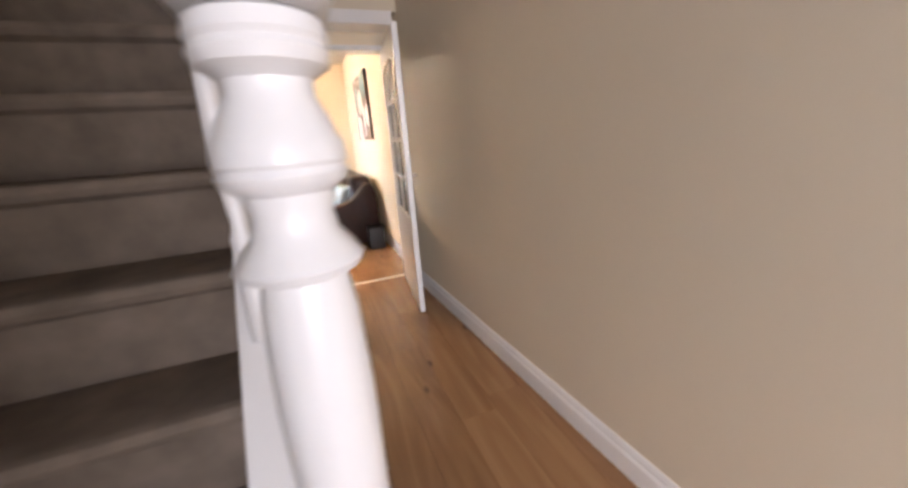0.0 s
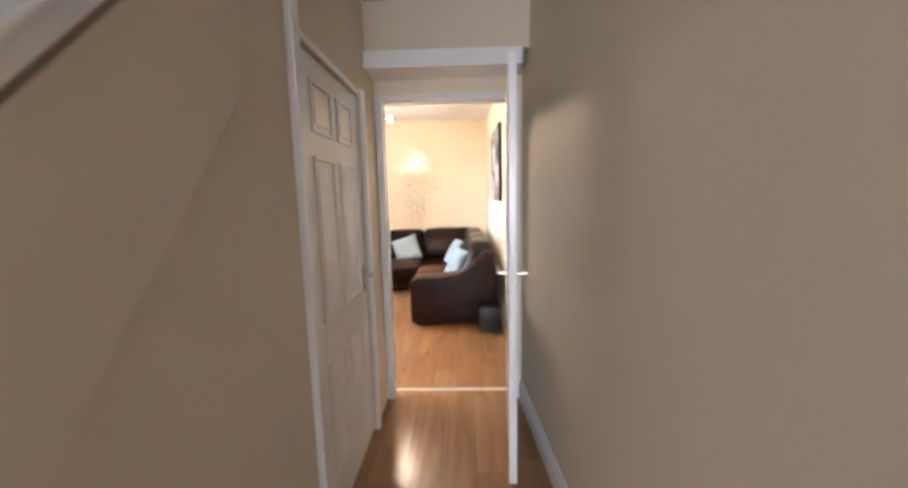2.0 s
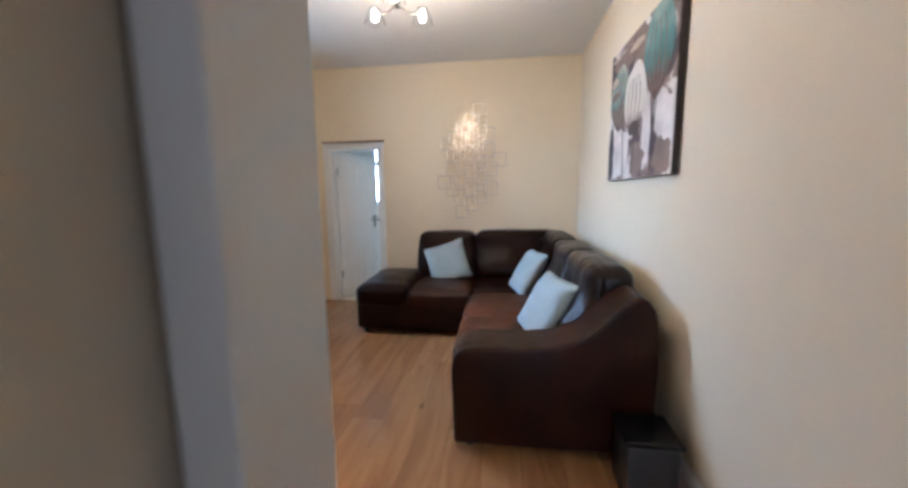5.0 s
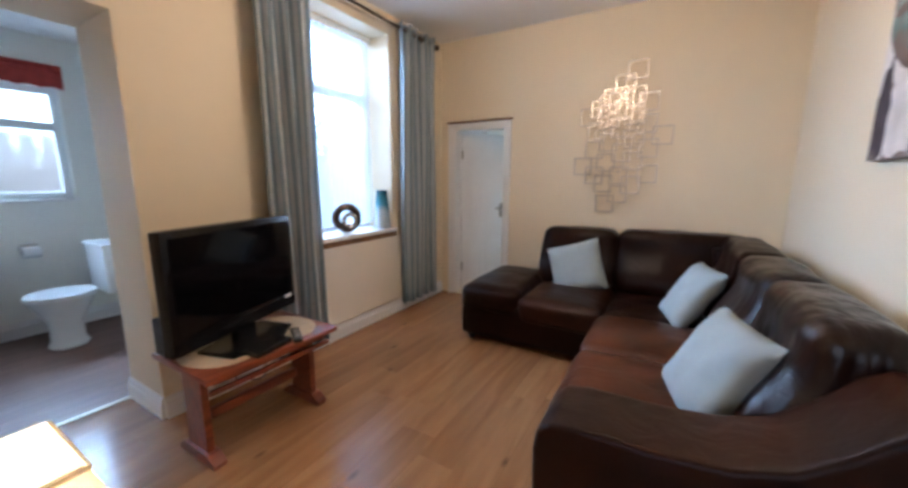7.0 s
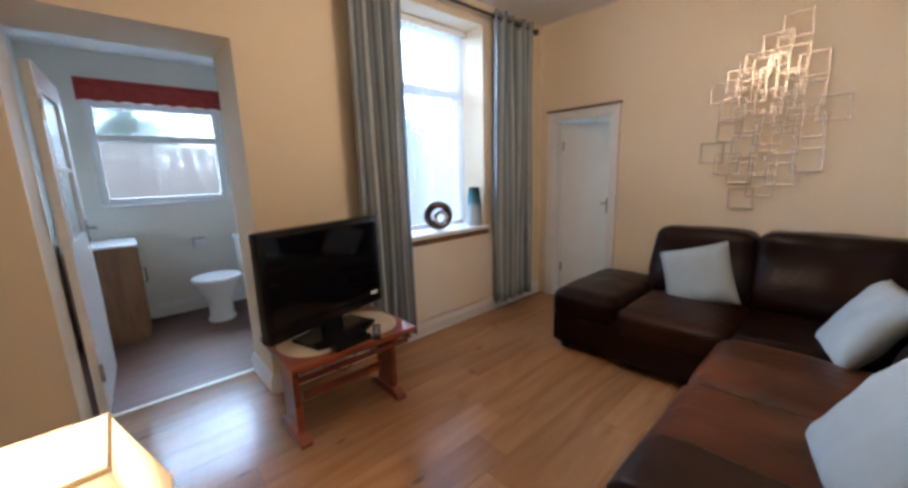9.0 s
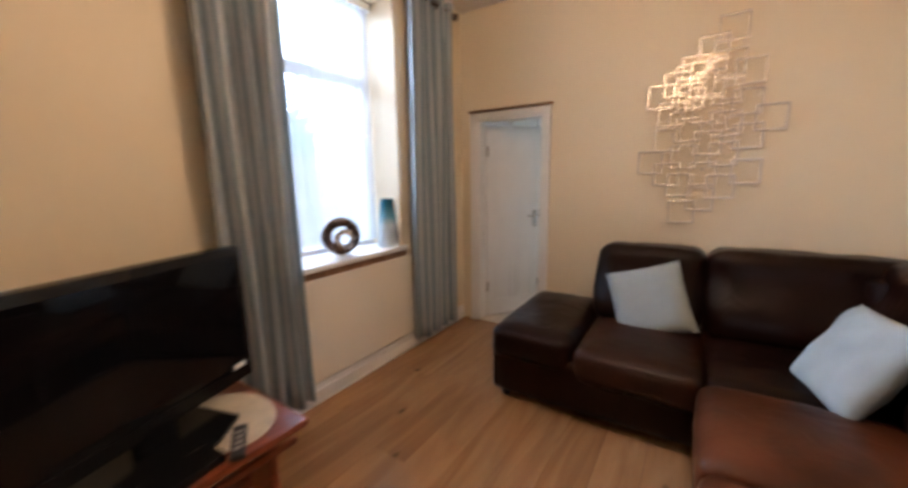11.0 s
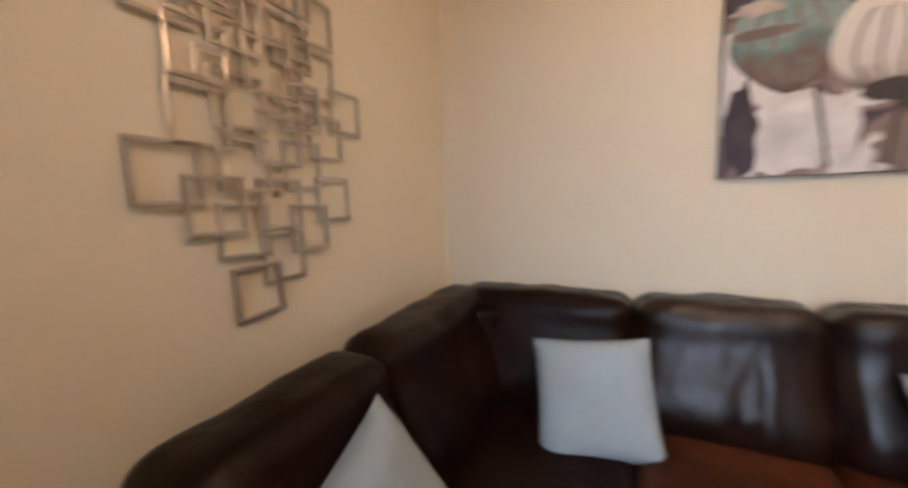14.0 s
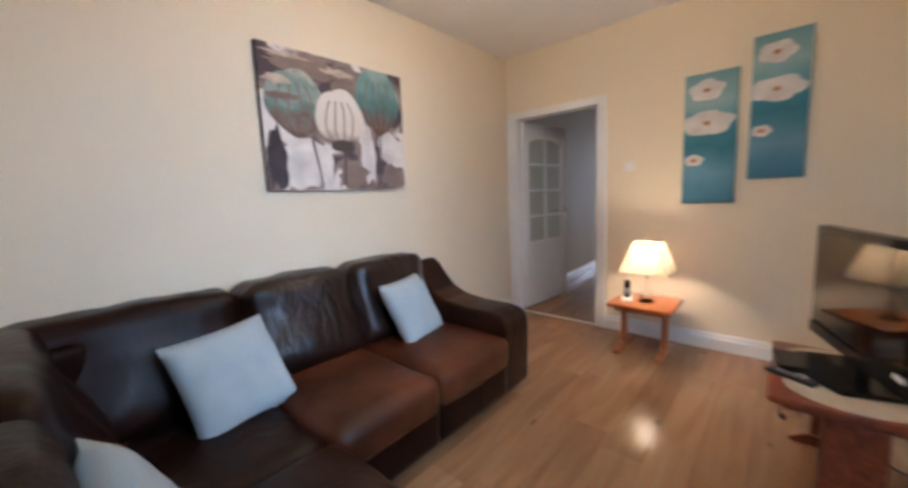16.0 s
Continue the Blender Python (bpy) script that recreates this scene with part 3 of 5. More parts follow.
def window(name, axis, at, lo, hi, z0, z1, transom, mullions, label, glazing=None):
    """A plastic window: frame, transom, mullions, panes."""
    win = thing(name, label, "window")
    win["kind"] = "structure"

    def b(a0, a1, c0, c1, d=0.035):
        return boxes((at - d, at + d, a0, a1, c0, c1), bevel=0.006) if axis == "y" else boxes((a0, a1, at - d, at + d, c0, c1), bevel=0.006)
    f = 0.055
    for a0, a1, c0, c1 in ((lo, lo + f, z0, z1), (hi - f, hi, z0, z1), (lo + f, hi - f, z0, z0 + f), (lo + f, hi - f, z1 - f, z1)):
        part("window_frame", b(a0, a1, c0, c1), M_UPVC, win)
    part("transom", b(lo + f, hi - f, transom - 0.035, transom + 0.035, 0.033), M_UPVC, win)
    for m in mullions:
        part("mullion", b(m - 0.03, m + 0.03, z0 + f, transom - 0.035, 0.032), M_UPVC, win)
    cuts = [lo + f] + list(mullions) + [hi - f]
    for c0, c1 in ((z0 + f, transom - 0.035), (transom + 0.035, z1 - f)):
        for a0, a1 in zip(cuts, cuts[1:]):
            bm = boxes((at - 0.004, at + 0.004, a0, a1, c0, c1)) if axis == "y" else boxes((a0, a1, at - 0.004, at + 0.004, c0, c1))
            pane = part("pane", bm, glazing or M_GLASS, win)
            pane.visible_shadow = False
    return win


window("window_living", "y", -2.14, WY0, WY1, WZ0 + 0.02, 2.51, 2.0, (), "tall white plastic window with top light")
window("window_bathroom", "y", BX0 - 0.08, BW0, BW1, BWZ0, BWZ1, BWZ0 + 0.59, (), "wide white plastic bathroom window with frosted panes", M_OBSCURE)
window("window_kitchen", "x", 10.06, -1.85, -0.7, 1.05, 2.10, 1.78, (-1.28,), "white plastic kitchen window")
structure("window_sill_living", boxes((-2.10, XW + 0.045, WY0 - 0.03, WY1 + 0.03, 0.803, 0.835), bevel=0.006), M_WHITE, "white painted window sill", "window sill")
structure("window_sill_bathroom", boxes((BX0 - 0.04, BX0 + 0.03, BW0 - 0.02, BW1 + 0.02, BWZ0 - 0.025, BWZ0), bevel=0.004), M_WHITE, "white window sill", "window sill")
# the shade below the sill, put in as a thin dark brown strip
structure("trim_sill_shadow_board", boxes((XW, XW + 0.022, WY0 - 0.03, WY1 + 0.03, 0.756, 0.803)), M_BROWNDOOR, "dark brown strip standing in for shade under window sill", "board")
structure("panel_under_window", boxes((XW, XW + 0.026, 6.20, 7.42, 0.135, 0.756), bevel=0.004), M_PANEL, "pale cream painted panel below window", "panel")

# ---- staircase ----
stair = thing("staircase", "steep carpeted staircase with white turned balusters", "staircase")
GO, RI, Y0 = 0.193, 0.212, 0.885
for i in range(11):
    y, z = Y0 + GO * i, RI * (i + 1)
    pts = [(y + 0.012, z - RI), (y + 0.004, z - 0.05), (y - 0.018, z - 0.038), (y - 0.026, z - 0.02), (y - 0.018, z - 0.004), (y, z), (y + GO + 0.02, z), (y + GO + 0.02, z - RI)]
    part("step", prism(pts, "x", -0.748, 0.095, 0.003), M_CARPET, stair, "brown carpeted step", smooth=40)
ys0, ys1 = 1.17, 2.89
part("string", prism([(ys0, string_top(ys0) - 0.05), (ys1, string_top(ys1) - 0.05), (ys1, string_top(ys1)), (ys0, string_top(ys0))], "x", 0.096, 0.186, 0.006), M_WHITE, stair, "white painted stair string")
part("string_cap", prism([(ys0, string_top(ys0)), (ys1, string_top(ys1)), (ys1, string_top(ys1) + 0.022), (ys0, string_top(ys0) + 0.022)], "x", 0.092, 0.196, 0.006), M_WHITE, stair)
RAIL = 0.98
part("handrail", prism([(1.15, string_top(1.15) + RAIL), (ys1, string_top(ys1) + RAIL), (ys1, string_top(ys1) + RAIL + 0.06), (1.15, string_top(1.15) + RAIL + 0.06)], "x", 0.108, 0.170, 0.012, 3), M_WHITE, stair, "white painted handrail", smooth=40)


def baluster(y):
    z0, z1 = string_top(y) + 0.01, string_top(y) + RAIL + 0.02
    h = z1 - z0
    prof = [(0.024, 0.0), (0.024, 0.14), (0.013, 0.17), (0.021, 0.185), (0.021, 0.20), (0.013, 0.22), (0.020, 0.30), (0.022, 0.36), (0.016, 0.50), (0.011, 0.60), (0.020, 0.63), (0.020, 0.645), (0.012, 0.66),
            (0.019, 0.70), (0.012, 0.76), (0.021, 0.79), (0.021, 0.81), (0.013, 0.84), (0.024, 0.86), (0.024, 1.0)]
    return lathe([(0, z0)] + [(r, z0 + t * h) for r, t in prof] + [(0, z1)], 14, (0.139, y))


for k in range(12):
    part("baluster", baluster(1.47 + 0.118 * k), M_WHITE, stair, smooth=45)
# the newel post: square block, turned neck, tapered shaft
NX, NY = 0.246, 1.112
NECK = [(0.046, 0.0), (0.05, 0.30), (0.051, 0.46), (0.047, 0.56), (0.043, 0.588), (0.041, 0.602), (0.056, 0.609), (0.060, 0.617), (0.052, 0.630), (0.040, 0.645), (0.037, 0.664), (0.041, 0.683),
        (0.054, 0.692), (0.057, 0.700), (0.0545, 0.706), (0.057, 0.710), (0.056, 0.724), (0.051, 0.734), (0.046, 0.748), (0.037, 0.765), (0.037, 0.778), (0.046, 0.784), (0.053, 0.788), (0.056, 0.798), (0.053, 0.804), (0.056, 0.809), (0.053, 0.822), (0.040, 0.830)]
newel = part("newel_post", lathe([(0, 0.585)] + [(r, 0.585 + h) for r, h in NECK] + [(0, 1.415)], 36, (NX, NY)), M_WHITE, stair, "white gloss turned newel post", smooth=35)
part("newel_base", boxes((NX - 0.048, NX + 0.048, NY - 0.048, NY + 0.048, 0, 0.60), bevel=0.006), M_WHITE, newel)
part("newel_block", boxes((NX - 0.060, NX + 0.060, NY - 0.060, NY + 0.060, 1.412, 1.64), bevel=0.008), M_WHITE, newel)
part("newel_cap", lathe([(0, 1.64), (0.05, 1.64), (0.062, 1.652), (0.062, 1.665), (0.045, 1.69), (0.02, 1.705), (0, 1.71)], 24, (NX, NY)), M_WHITE, newel, smooth=40)

# ---- the sofa ----
sofa = thing("corner_sofa", "dark brown leather corner sofa with worn seats", "sofa", pose(0.085, 7.08, 0, 0, 0, 0.8))
part("base", boxes((-1.03, 0.95, 0.03, 0.90, 0.035, 0.27), bevel=0.02), M_LEATHER, sofa, smooth=40)
part("base", boxes((0.03, 0.95, -1.24, 0.03, 0.035, 0.27), bevel=0.02), M_LEATHER, sofa, smooth=40)
for x, y in ((-0.99, 0.07), (-0.99, 0.78), (0.10, -1.40), (0.88, -1.40), (0.88, 0.84)):
    part("foot", lathe([(0, 0), (0.025, 0), (0.03, 0.04), (0, 0.04)], 12, (x, y)), M_BLACKMATT, sofa)
part("front_panel", puff(-1.05, 0.02, -0.005, 0.10, 0.05, 0.33, 0.03, (0, 0.012, 0), 0.004, seed=1), M_LEATHER, sofa, smooth=60)
part("front_panel", puff(0.0, 0.10, -0.60, 0.02, 0.05, 0.33, 0.03, (0.012, 0, 0), 0.004, seed=2), M_LEATHER, sofa, smooth=60)
part("front_panel", puff(0.0, 0.10, -1.21, -0.60, 0.05, 0.33, 0.03, (0.012, 0, 0), 0.004, seed=3), M_LEATHER, sofa, smooth=60)
part("end_panel", puff(-1.06, -0.98, 0.0, 0.84, 0.05, 0.33, 0.03, (0.010, 0, 0), 0.004, seed=21), M_LEATHER, sofa, smooth=60)
part("chaise_pad", puff(-1.07, -0.585, -0.02, 0.86, 0.25, 0.455, 0.065, (0.01, 0.012, 0.018), 0.006, 14, seed=4), M_LEATHER, sofa, "dark leather flat end pad", smooth=60)
part("seat_cushion", puff(-0.585, 0.01, -0.025, 0.68, 0.22, 0.42, 0.06, (0.006, 0.012, 0.025), 0.007, 14, seed=5), M_LEATHER_MID, sofa, "worn brown leather seat cushion", smooth=60)
part("seat_cushion", puff(0.005, 0.74, 0.0, 0.68, 0.22, 0.41, 0.06, (0.006, 0.006, 0.02), 0.007, 14, seed=6), M_LEATHER, sofa, smooth=60)
part("seat_cushion", puff(-0.02, 0.74, -0.59, 0.0, 0.22, 0.42, 0.06, (0.012, 0.006, 0.028), 0.007, 14, seed=7), M_LEATHER_WORN, sofa, "worn tan leather seat cushion", smooth=60)
part("seat_cushion", puff(-0.02, 0.74, -1.215, -0.59, 0.22, 0.42, 0.06, (0.012, 0.006, 0.028), 0.007, 14, seed=8), M_LEATHER_WORN, sofa, "worn tan leather seat cushion", smooth=60)
part("back_frame", puff(-0.58, 0.66, 0.78, 0.95, 0.05, 0.78, 0.05, (0, 0, 0.01), 0.004, seed=9), M_LEATHER, sofa, smooth=60)
part("back_frame", puff(0.80, 0.985, -1.22, 0.62, 0.05, 0.78, 0.05, (0, 0, 0.01), 0.004, seed=10), M_LEATHER, sofa, smooth=60)


def back_cushion(x0, x1, y0, y1, lean, seed, top=0.85, creased=False):
    """lean: the way the face looks, as a unit vector; the foot stands further out than the head."""
    bm = puff(x0, x1, y0, y1, 0.38, top, 0.075, (0.02, 0.02, 0.012), 0.012, 16, seed)
    for v in bm.verts:
        k = (v.co.z - 0.38) / (top - 0.38)
        roll = 0.03 * math.sin(k * math.pi * 2)
        v.co.x += lean[0] * (0.09 * (1 - k) + roll)
        v.co.y += lean[1] * (0.09 * (1 - k) + roll)
    return part("back_cushion", bm, M_LEATHER_CREASED if creased else M_LEATHER, sofa, "dark leather back cushion", smooth=60)


back_cushion(-0.60, -0.004, 0.64, 0.90, (0, -1), 11, 0.872)
back_cushion(0.0, 0.86, 0.64, 0.90, (0, -1), 12, 0.885)
back_cushion(0.68, 0.94, -0.595, 0.01, (-1, 0), 13, 0.888, True)
back_cushion(0.68, 0.94, -1.20, -0.60, (-1, 0), 14, 0.892, True)
back_cushion(0.68, 0.94, 0.015, 0.80, (-1, 0), 15, 0.885)
bm = prism([(0.55, 0.90), (0.64, 0.60), (0.80, 0.40), (0.94, 0.40), (0.95, 0.93), (0.68, 0.93)], "z", 0.36, 0.81, 0.03, 3)
part("corner_wedge", bm, M_LEATHER, sofa, smooth=50)
arm_pts = [(0.02, 0.04), (0.01, 0.42), (0.02, 0.49), (0.06, 0.53), (0.14, 0.545), (0.34, 0.545), (0.52, 0.565), (0.64, 0.61), (0.73, 0.69), (0.80, 0.77), (0.86, 0.81), (0.905, 0.80), (0.945, 0.74), (0.965, 0.62), (0.965, 0.04)]
part("arm", prism(arm_pts, "y", -1.475, -1.205, 0.04, 4), M_LEATHER_MID, sofa, "dark leather sweeping sofa arm", smooth=50)


def pillow(name, size, thick, at, label, seed):
    bm = bmesh.new()
    n = 18
    top, bot = {}, {}
    for i in range(n + 1):
        for j in range(n + 1):
            u, v = 2 * i / n - 1, 2 * j / n - 1
            inset = 1 - 0.05 * (1 - u * u) * abs(v) ** 3 - 0.05 * (1 - v * v) * abs(u) ** 3
            x, y = u * size / 2 * inset, v * size / 2 * inset
            h = thick / 2 * ((1 - u ** 4) * (1 - v ** 4)) ** 0.55
            w = 0.012 * noise.noise(Vector((u * 2.2 + seed, v * 2.2, seed)))
            edge = abs(u) > 0.999 or abs(v) > 0.999
            top[i, j] = bm.verts.new((x, y, h + (0 if edge else w)))
            bot[i, j] = top[i, j] if edge else bm.verts.new((x, y, -h + w))
    for i in range(n):
        for j in range(n):
            bm.faces.new((top[i, j], top[i + 1, j], top[i + 1, j + 1], top[i, j + 1]))
            bm.faces.new((bot[i, j], bot[i, j + 1], bot[i + 1, j + 1], bot[i + 1, j]))
    ob = obj(name, bm, M_PILLOW, 70)
    ob.matrix_world = at
    return tagged(ob, label, "cushion", "cushions on the sofa")


def corner_pose(a, c, normal):
    """A square lying on the diagonal from corner a to corner c, facing near the given way."""
    a, c = Vector(a), Vector(c)
    d = (c - a).normalized()
    n = Vector(normal)
    z = (n - n.dot(d) * d).normalized()
    x = Matrix.Rotation(radians(45), 3, z) @ d
    return Matrix.Translation((a + c) / 2) @ Matrix((x, z.cross(x), z)).transposed().to_4x4()


pillow("cushion", 0.42, 0.14, corner_pose((-0.463, 7.665, 0.695), (0.06, 7.555, 0.455), (-0.08, -0.93, 0.40)), "pale grey square cushion leaning on north back", 1)
pillow("cushion", 0.43, 0.14, corner_pose((0.63, 7.46, 0.745), (0.52, 6.99, 0.40), (-0.86, -0.20, 0.52)), "pale grey square cushion near sofa corner", 2)
pillow("cushion", 0.43, 0.14, corner_pose((0.66, 6.40, 0.765), (0.585, 5.94, 0.395), (-0.84, -0.15, 0.58)), "pale grey square cushion beside sofa arm", 3)

# black bin beside the sofa arm
binn = thing("waste_bin", "black plastic bin beside the sofa arm", "bin")
part("bin_body", boxes((0.87, 1.07, 5.36, 5.56, 0.0, 0.27), bevel=0.02), M_BLACKMATT, binn, smooth=40)
part("bin_rim", boxes((0.86, 1.08, 5.35, 5.57, 0.27, 0.29), bevel=0.008), M_BLACK, binn)


# ---- tables ----
def trestle_table(name, x0, x1, y0, y1, h, along, material, label, inlay=(), shelf=True):
    """A low table on two board legs with sled feet; along: the axis of the long side."""
    t = thing(name, label, "table")
    part("tabletop", boxes((x0, x1, y0, y1, h - 0.028, h), bevel=0.008), material, t, smooth=40)
    part("apron", boxes((x0 + 0.05, x1 - 0.05, y0 + 0.05, y1 - 0.05, h - 0.062, h - 0.029), bevel=0.004), material, t)
    mx, my = (x0 + x1) / 2, (y0 + y1) / 2
    spots = ((mx, y0 + 0.06), (mx, y1 - 0.06)) if along == "y" else ((x0 + 0.08, my), (x1 - 0.08, my))
    half = ((x1 - x0) if along == "y" else (y1 - y0)) / 2
    for sx, sy in spots:
        if along == "y":
            part("leg", boxes((sx - 0.085, sx + 0.085, sy - 0.016, sy + 0.016, 0.045, h - 0.06), bevel=0.006), material, t)
            part("foot", prism([(sx - half + 0.09, 0), (sx + half - 0.09, 0), (sx + half - 0.09, 0.022), (sx + 0.10, 0.055), (sx - 0.10, 0.055), (sx - half + 0.09, 0.022)], "y", sy - 0.03, sy + 0.03, 0.005), material, t)
        else:
            part("leg", boxes((sx - 0.016, sx + 0.016, sy - 0.05, sy + 0.05, 0.04, h - 0.06), bevel=0.006), material, t)
            part("foot", prism([(sy - half + 0.01, 0), (sy + half - 0.01, 0), (sy + half - 0.01, 0.02), (sy + 0.07, 0.05), (sy - 0.07, 0.05), (sy - half + 0.01, 0.02)], "x", sx - 0.022, sx + 0.022, 0.005), material, t)
    if along == "y":
        part("stretcher", boxes((mx - 0.012, mx + 0.012, y0 + 0.11, y1 - 0.11, 0.16, 0.21), bevel=0.004), material, t)
        part("side_rail", boxes((x1 - 0.06, x1 - 0.04, y0 + 0.03, y1 - 0.03, h - 0.10, h - 0.075), bevel=0.004), material, t)
    for cx, cy, rx, ry in inlay:
        pts = [(cx + rx * math.cos(2 * math.pi * k / 32), cy + ry * math.sin(2 * math.pi * k / 32)) for k in range(32)]
        part("inlay", prism(pts, "z", h - 0.002, h + 0.002), M_INLAY, t, "cream oval inlay")
    return t


trestle_table("tv_table", -1.60, -1.11, 5.23, 5.91, 0.475, "y", M_MAHOG, "low reddish mahogany table with cream inlay", ((-1.355, 5.405, 0.20, 0.158), (-1.355, 5.735, 0.20, 0.158)))
trestle_table("lamp_table", -0.555, -0.10, 4.36, 4.80, 0.40, "x", M_CHERRY, "small orange wood side table")

# television
tv = thing("television", "black flat screen television on low table", "television", pose(-1.355, 5.55, 0.475, 0, 0, 17))
part("stand", prism([(-0.10, -0.20), (0.10, -0.20), (0.15, -0.08), (0.15, 0.08), (0.10, 0.20), (-0.10, 0.20), (-0.12, 0)], "z", 0.002, 0.020, 0.004), M_BLACK, tv, "glossy black stand")
part("neck", boxes((-0.045, 0.0, -0.06, 0.06, 0.018, 0.10), bevel=0.008), M_BLACK, tv)
part("body", boxes((-0.06, 0.0, -0.38, 0.38, 0.075, 0.60), bevel=0.012), M_BLACK, tv, smooth=40)
part("back_bulge", boxes((-0.115, -0.055, -0.24, 0.24, 0.13, 0.50), bevel=0.025), M_BLACKMATT, tv, smooth=40)
part("screen", boxes((-0.001, 0.0035, -0.35, 0.35, 0.155, 0.568)), M_SCREEN, tv, "dark reflective screen")
part("speaker_strip", boxes((0.0, 0.006, -0.37, 0.37, 0.078, 0.128), bevel=0.002), M_BLACK, tv)
part("badge", boxes((0.004, 0.008, 0.285, 0.335, 0.130, 0.148)), M_PATCH, tv, "small white sticker")
box_ = thing("set_top_box", "small black box in front of television", "electronics", pose(-1.175, 5.54, 0.477, 0, 0, 8))
part("case", boxes((-0.05, 0.05, -0.10, 0.10, 0.0, 0.028), bevel=0.006), M_BLACK, box_)
remote = thing("remote_control", "slim black remote control", "remote", pose(-1.18, 5.70, 0.477, 0, 0, 60))
part("remote_body", boxes((-0.022, 0.022, -0.085, 0.085, 0, 0.018), bevel=0.006), M_BLACKMATT, remote)
for k in range(4):
    part("button", boxes((-0.012, 0.012, -0.05 + 0.028 * k, -0.036 + 0.028 * k, 0.0175, 0.020)), M_GREY, remote)
speaker = thing("small_speaker", "black box behind television on wall side", "speaker", pose(-1.53, 5.29, 0.475, 0, 0, 0))
part("cabinet", boxes((-0.045, 0.045, -0.05, 0.05, 0.0, 0.17), bevel=0.006), M_BLACKMATT, speaker)

cable = obj("power_cable", tube([(-1.32, 5.42, 0.40), (-1.34, 5.47, 0.30), (-1.30, 5.56, 0.27), (-1.32, 5.66, 0.31), (-1.48, 5.72, 0.22), (-1.62, 5.74, 0.20), (XW, 5.75, 0.22)], 0.004, 8), M_BLACKMATT, 60)
tagged(cable, "thin black power cable hanging below table", "cable")
# table lamp with a square shade
lampo = thing("table_lamp", "lit table lamp with square cream shade", "lamp", pose(-0.345, 4.60, 0.40))
part("base", lathe([(0, 0), (0.055, 0), (0.058, 0.008), (0.05, 0.016), (0.02, 0.024), (0.024, 0.05), (0.034, 0.085), (0.028, 0.12), (0.014, 0.15), (0.012, 0.20), (0, 0.20)], 24), M_CLEAR, lampo, "clear glass lamp base", smooth=50)
part("stem", lathe([(0, 0.19), (0.008, 0.19), (0.008, 0.30), (0, 0.30)], 12), M_CHROME, lampo)
bm = bmesh.new()
lo = [bm.verts.new((sx * 0.166, sy * 0.166, 0.245)) for sx, sy in ((-1, -1), (1, -1), (1, 1), (-1, 1))]
hi = [bm.verts.new((sx * 0.095, sy * 0.095, 0.468)) for sx, sy in ((-1, -1), (1, -1), (1, 1), (-1, 1))]
for k in range(4):
    bm.faces.new((lo[k], lo[(k + 1) % 4], hi[(k + 1) % 4], hi[k]))
bmesh.ops.solidify(bm, geom=list(bm.faces), thickness=0.0025)
shade = part("shade", bm, M_SHADE, lampo, "cream cloth square shade")
for zz, hw_ in ((0.245, 0.1665), (0.468, 0.0955)):
    part("shade_rim", boxes((-hw_, hw_, -hw_ - 0.003, -hw_ + 0.002, zz - 0.004, zz + 0.004), (-hw_, hw_, hw_ - 0.002, hw_ + 0.003, zz - 0.004, zz + 0.004),
                            (-hw_ - 0.003, -hw_ + 0.002, -hw_, hw_, zz - 0.004, zz + 0.004), (hw_ - 0.002, hw_ + 0.003, -hw_, hw_, zz - 0.004, zz + 0.004)), M_SHADE, shade)
bulb = part("bulb", lathe([(0, 0.29), (0.012, 0.29), (0.014, 0.305), (0.020, 0.312), (0.024, 0.33), (0.018, 0.35), (0, 0.36)], 16), M_BULB, lampo, "lit bulb", smooth=60)
bulb.visible_shadow = False
# phone
phone = thing("cordless_phone", "black cordless phone in pale cradle", "phone", pose(-0.205, 4.63, 0.40, 0, 0, 20))
part("cradle", prism([(-0.045, 0), (0.05, 0), (0.05, 0.012), (-0.01, 0.04), (-0.045, 0.045)], "x", -0.042, 0.042, 0.006), M_PATCH, phone, "pale plastic cradle")
hand = part("handset", boxes((-0.024, 0.024, -0.014, 0.014, 0.02, 0.165), bevel=0.008), M_BLACKMATT, phone, "black handset", smooth=40)
part("keypad", boxes((-0.017, 0.017, 0.0135, 0.0155, 0.05, 0.10)), M_GREY, hand)
part("display", boxes((-0.017, 0.017, 0.0135, 0.0155, 0.11, 0.145)), M_SCREEN, hand)

